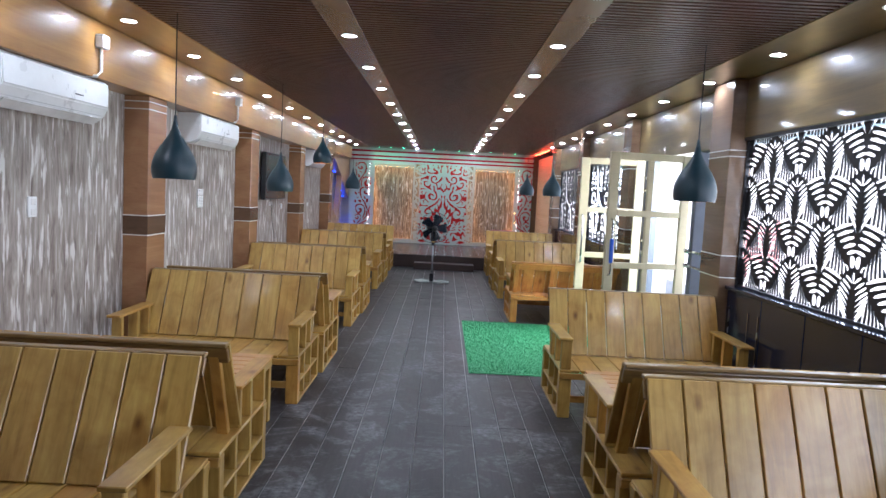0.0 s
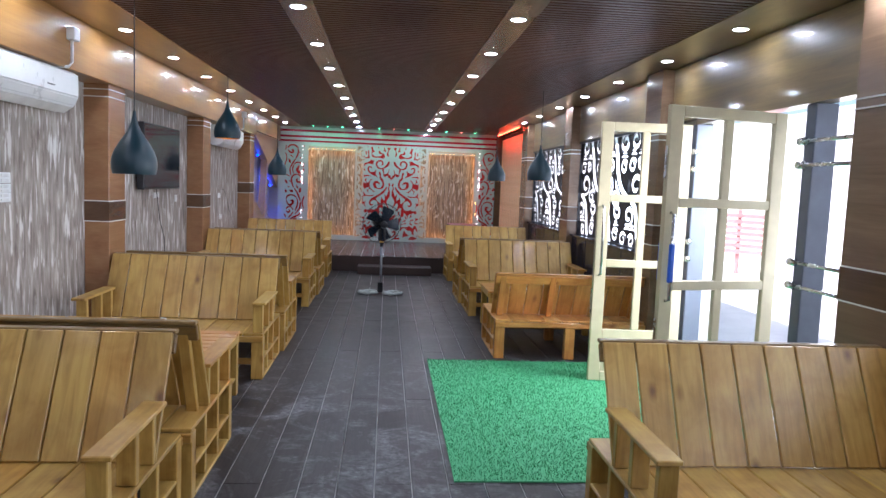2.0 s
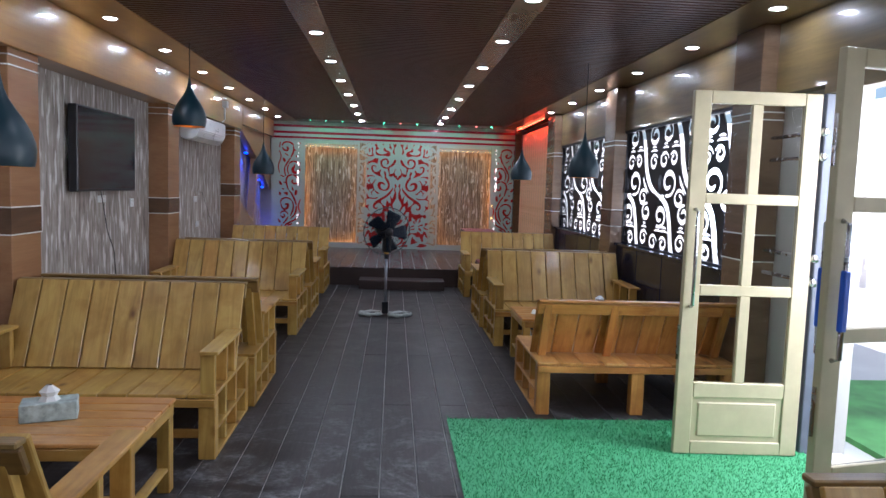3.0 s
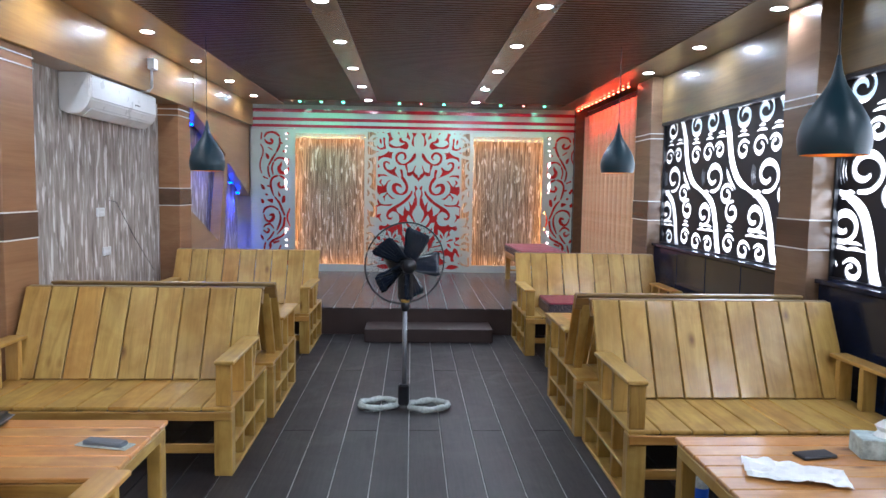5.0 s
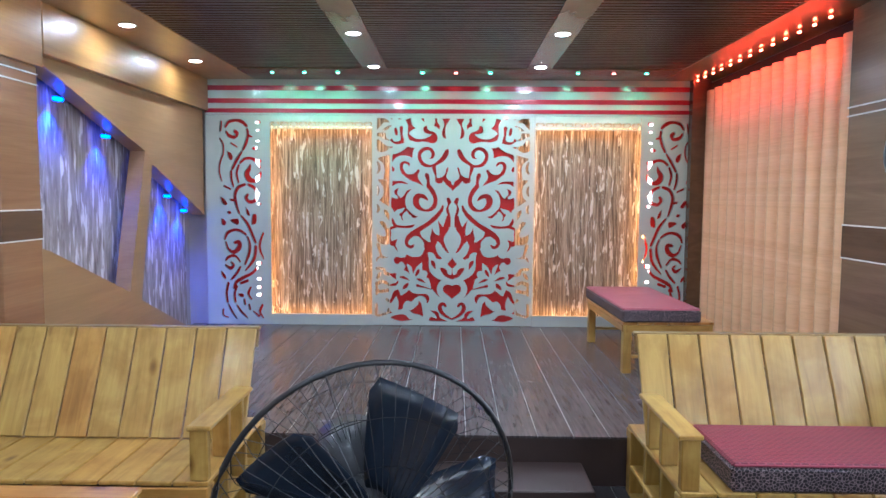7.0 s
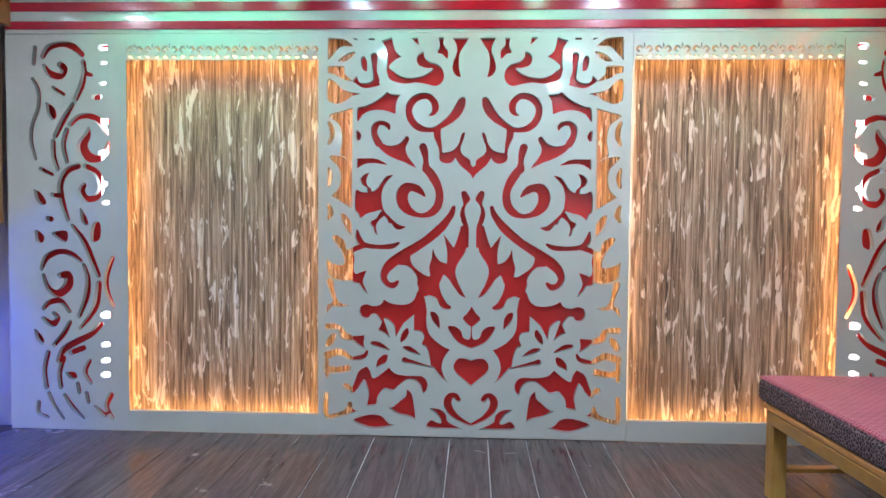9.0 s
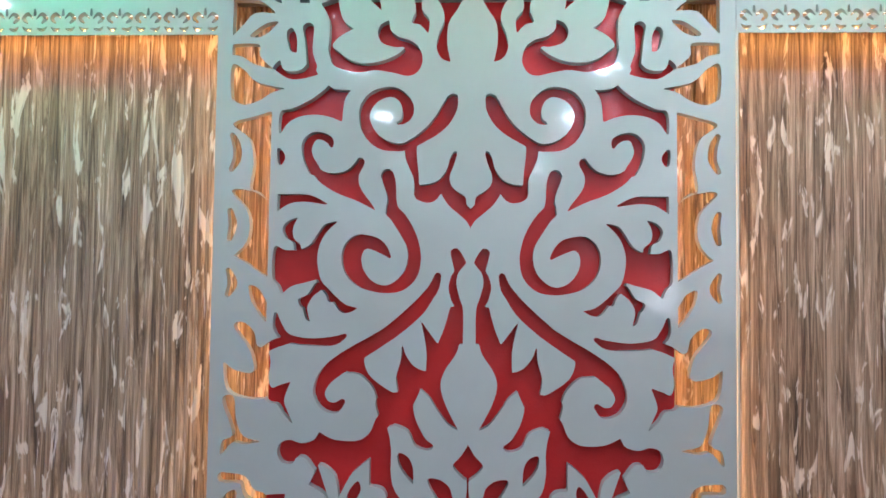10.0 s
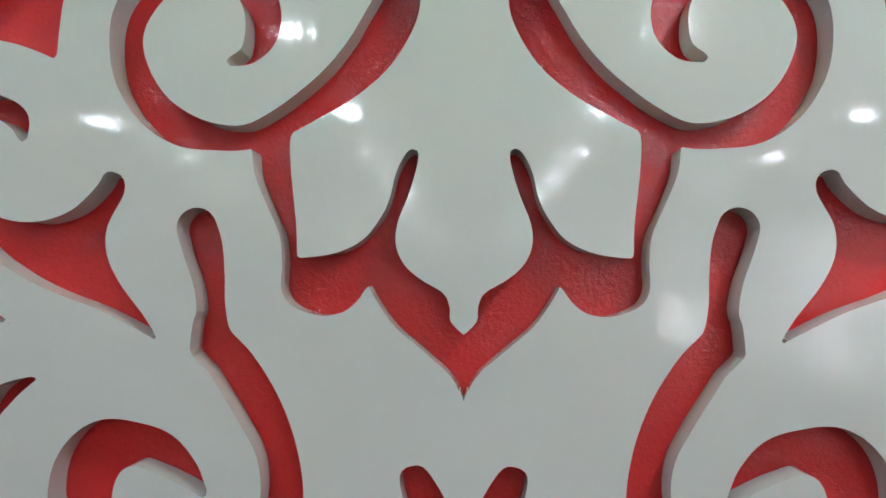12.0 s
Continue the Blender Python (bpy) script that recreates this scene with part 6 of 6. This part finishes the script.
cushion(pose(1.78, 10.79, 0.357), 0.50, 1.10, 0.12, "maroon mesh cushion lying on a pallet bench")
table(pose(1.63, 13.35, STAGE_Z, 0, 0, 92), 1.16, 0.66, 0.375, "low orange pine table standing on the stage")
cushion(pose(1.58, 13.37, STAGE_Z + 0.376, 0, 0, 1.5), 1.24, 0.56, 0.10, "maroon mesh cushion lying on the stage table, its top coloured paler for the stage light", CUSH_LIT)


# ---- small things on the tables ----
def tissue(m):
    t = thing("tissue_box", m, "grey-blue printed tissue box with a white tissue", "tissue box")
    bm = bmesh.new()
    box(bm, -0.11, 0.11, -0.06, 0.06, 0, 0.08, 0.004)
    part("carton", bm, plain("carton_print", (0.40, 0.48, 0.46), 0.5, 0, 0.35, 30), t)
    bm = bmesh.new()
    lathe(bm, [(0.045, 0.08), (0.03, 0.10), (0.042, 0.12), (0.012, 0.145)], 7)
    part("tissue", bm, PAPER, t, "white tissue")


tissue(pose(-1.42, 4.12, 0.451, 0, 0, 20))
tissue(pose(1.86, 7.02, 0.451, 0, 0, -12))
rem = thing("remote_control", pose(-1.165, 7.14, 0.451, 0, 0, -14), "grey remote control wrapped in clear film", "remote control")
bm = bmesh.new()
box(bm, -0.085, 0.085, -0.025, 0.025, 0, 0.022, 0.006)
part("body", bm, plain("remote_grey", (0.12, 0.14, 0.16), 0.3), rem)
bm = bmesh.new()
box(bm, -0.11, 0.11, -0.034, 0.034, 0, 0.006, 0.002)
part("film", bm, WRAP, rem)
ph = thing("phone", pose(1.58, 7.02, 0.451, 0, 0, 10), "black phone lying on the table", "phone")
bm = bmesh.new()
box(bm, -0.075, 0.075, -0.036, 0.036, 0, 0.012, 0.004)
part("body", bm, BLACK, ph)
bag = thing("paper_bag", pose(1.40, 6.84, 0.451, 0, 0, -18), "crumpled white paper bag lying on the table", "bag")
bm = bmesh.new()
bmesh.ops.create_grid(bm, x_segments=18, y_segments=10, size=1.0)
for v in bm.verts:
    v.co = Vector((v.co.x * 0.17, v.co.y * 0.09, 0.012 + 0.022 * noise.noise(Vector((v.co.x * 3.1, v.co.y * 2.7, 1.0)))))
    v.co.z = max(0.001, v.co.z)
part("sheet", bm, PAPER, bag)
folder = thing("padded_case", pose(-1.83, 7.23, 0.451, 0, 0, 4), "black padded case lying on the slatted table", "case")
bm = bmesh.new()
box(bm, -0.17, 0.17, -0.20, 0.20, 0, 0.045)
bmesh.ops.bevel(bm, geom=bm.edges[:], offset=0.016, segments=3, affect="EDGES")
part("body", bm, BLACK, folder, "", True)
bm = bmesh.new()
tube(bm, [(-0.171, -0.201, 0.023), (0.171, -0.201, 0.023), (0.171, 0.201, 0.023), (-0.171, 0.201, 0.023)], 0.003, 6, True)
part("zip", bm, POLE, folder, "grey zip")

cloth = thing("crumpled_cloth", pose(-1.58, 1.06, 0.451, 0, 0, 12), "crumpled pink and white cloth lying on a slatted table", "cloth")
bm = bmesh.new()
bmesh.ops.create_grid(bm, x_segments=16, y_segments=12, size=1.0)
for v in bm.verts:
    r = max(0.0, 1 - 0.5 * (v.co.x ** 2 + v.co.y ** 2))
    v.co = Vector((v.co.x * 0.10, v.co.y * 0.075, 0.004 + r * (0.028 + 0.030 * noise.noise(Vector((v.co.x * 2.6, v.co.y * 2.9, 4.0))))))
part("sheet", bm, plain("cloth_pink", (0.62, 0.42, 0.44), 0.8, 0.0, 0.45, 22, 0.1), cloth, "", True)

bottle = thing("water_bottle", pose(1.33, 7.46, 0.0), "clear water bottle with a blue label on the floor", "bottle")
bm = bmesh.new()
lathe(bm, [(0.0, 0.0), (0.030, 0.001), (0.033, 0.01), (0.033, 0.155), (0.028, 0.175), (0.013, 0.20), (0.013, 0.212)], 20)
part("body", bm, WRAP, bottle, "clear plastic body", True)
bm = bmesh.new()
lathe(bm, [(0.0335, 0.07), (0.0342, 0.072), (0.0342, 0.138), (0.0335, 0.14)], 20)
part("sleeve", bm, BLUE, bottle, "blue paper sleeve", True)
bm = bmesh.new()
lathe(bm, [(0.015, 0.210), (0.015, 0.228), (0.0, 0.229)], 16)
part("cap", bm, WHITE, bottle, "white screw cap", True)

# ---- pedestal fan ----
fan = thing("pedestal_fan", pose(-0.03, 9.02, 0, 0, 0, -6), "black pedestal fan with film-wrapped white feet", "fan")
for s in (-1, 1):
    bm = bmesh.new()
    pts, rad = [], []
    for k in range(22):
        a = 2 * math.pi * k / 22
        pts.append((s * (0.165 + 0.125 * math.cos(a)), 0.02 + 0.10 * math.sin(a) + 0.02 * s * math.cos(a), 0.026 + 0.004 * math.sin(5 * a)))
        rad.append(0.021 + 0.004 * math.sin(7 * a + s))
    tube(bm, pts, rad, 8, True)
    part("foot", bm, WRAP, fan, "white tube foot in clear film", True)
bm = bmesh.new()
box(bm, -0.035, 0.035, -0.03, 0.05, 0.03, 0.17, 0.01)
part("foot_clamp", bm, BLACK, fan)
bm = bmesh.new()
tube(bm, [(0, 0.01, 0.15), (0, 0.01, 0.70)], 0.016, 12)
part("pole", bm, POLE, fan, "grey steel pole", True)
bm = bmesh.new()
lathe(bm, [(0.0, 0.66), (0.024, 0.66), (0.026, 0.70), (0.02, 0.74), (0.0, 0.74)], 16, "z", (0, 0.01, 0))
part("collar", bm, BLACK, fan, "", True)
HZ = 0.975
HEAD = pose(0, 0, HZ, 7, 0, 25) @ pose(0, 0, -HZ)
bm = bmesh.new()
lathe(bm, [(0.022, 0.715), (0.029, 0.718), (0.029, 0.735), (0.022, 0.738)], 16, "z", (0, 0.01, 0))
part("brass_ring", bm, GOLD, fan, "thin brass-coloured ring", True)
bm = bmesh.new()
box(bm, -0.05, 0.05, 0.0, 0.10, 0.72, HZ + 0.05, 0.02)
part("neck", bm, BLACK, fan)
bm = bmesh.new()
lathe(bm, [(0.0, 0.26), (0.05, 0.255), (0.085, 0.21), (0.095, 0.12), (0.08, 0.04), (0.0, 0.035)], 24, "y", (0, 0, HZ))
part("motor", bm, BLACK, fan, "", True, at=HEAD)
bm = bmesh.new()
lathe(bm, [(0.0, -0.055), (0.025, -0.052), (0.04, -0.035), (0.044, 0.03)], 24, "y", (0, 0, HZ))
part("hub", bm, BLACK, fan, "", True, at=HEAD)
for q in range(5):
    bm = bmesh.new()
    rows = []
    for i in range(8):
        r = 0.035 + 0.195 * i / 7
        half = (0.028 + 0.056 * (i / 7) ** 0.8) * (1.0 if i < 7 else 0.80)
        row = []
        for j in range(6):
            u = -1 + 2 * j / 5
            row.append(bm.verts.new((r, -0.02 + 0.030 * u - 0.012 * u * u, half * u + 0.02 * i / 7)))
        rows.append(row)
    for a, c in zip(rows, rows[1:]):
        for j in range(5):
            bm.faces.new((a[j], a[j + 1], c[j + 1], c[j]))
    bm.transform(Matrix.Rotation(2 * math.pi * q / 5 + 0.087, 4, "Y"))
    bm.transform(Matrix.Translation((0, 0, HZ)))
    o = part("blade", bm, BLADE, fan, "glossy dark blade", True, at=HEAD)
    so = o.modifiers.new("thick", "SOLIDIFY")
    so.thickness = 0.003
R = 0.272
bm = bmesh.new()
tube(bm, [(R * math.cos(2 * math.pi * k / 48), 0.0, HZ + R * math.sin(2 * math.pi * k / 48)) for k in range(48)], 0.0055, 8, True)
part("guard_rim", bm, BLACK, fan, "black guard rim", True, at=HEAD)
for nm, y_end in (("front_guard", -0.085), ("rear_guard", 0.10)):
    bm = bmesh.new()
    for k in range(60):
        a = 2 * math.pi * k / 60
        c, s = math.cos(a), math.sin(a)
        tube(bm, [(R * c, 0, HZ + R * s), (R * 0.93 * c, y_end * 0.6, HZ + R * 0.93 * s), (R * 0.6 * c, y_end * 0.95, HZ + R * 0.6 * s), (0.05 * c, y_end, HZ + 0.05 * s)], 0.0009, 3)
    for q in (0.2, 0.45, 0.75):
        tube(bm, [(R * q * math.cos(2 * math.pi * k / 40), y_end * (0.98 if q < 0.7 else 0.86), HZ + R * q * math.sin(2 * math.pi * k / 40)) for k in range(40)], 0.0010, 3, True)
    tagged(part(nm, bm, BLACK, fan, "thin black wire guard", at=HEAD), kind="stuff")
bm = bmesh.new()
lathe(bm, [(0.0, -0.09), (0.045, -0.089), (0.05, -0.08), (0.0, -0.078)], 20, "y", (0, 0, HZ))
part("guard_badge", bm, BLACK, fan, "", True, at=HEAD)


# ---- floor planks ----
def planks(parent_name, x0, x1, y0, y1, z, pw, lengths, label, mat=None):
    """Boards along the hall, laid with staggered ends; a hair of the pale slab shows between them."""
    par = thing(parent_name, pose(0, 0, 0), label, "floor")
    tagged(par, kind="structure")
    rnd = random.Random(7)
    x, c = x0, 0
    while x < x1 - 0.01:
        w = min(pw, x1 - x)
        y = y0 - (0 if c % 2 else lengths * 0.5)
        while y < y1:
            a, b = max(y, y0), min(y + lengths, y1)
            if b - a > 0.05:
                board("plank", (w - 0.006, b - a - 0.003, 0.014), mat or FLOORW, par, pose(x + w / 2, (a + b) / 2, z - 0.007 + rnd.uniform(-0.0006, 0.0004)), 0.0012)
            y += lengths
        x += w
        c += 1


planks("floor_boards", -2.47, 2.50, BACK, STAGE_Y - 0.001, 0.0, 0.1905, 2.84, "dark grey-brown dusty wood-look floor planks")
planks("stage_boards", -2.29, 2.44, STAGE_Y - 0.01, WY - 0.001, STAGE_Z + 0.001, 0.1905, 3.2, "dark brown wood-look planks on the stage", STAGEW)
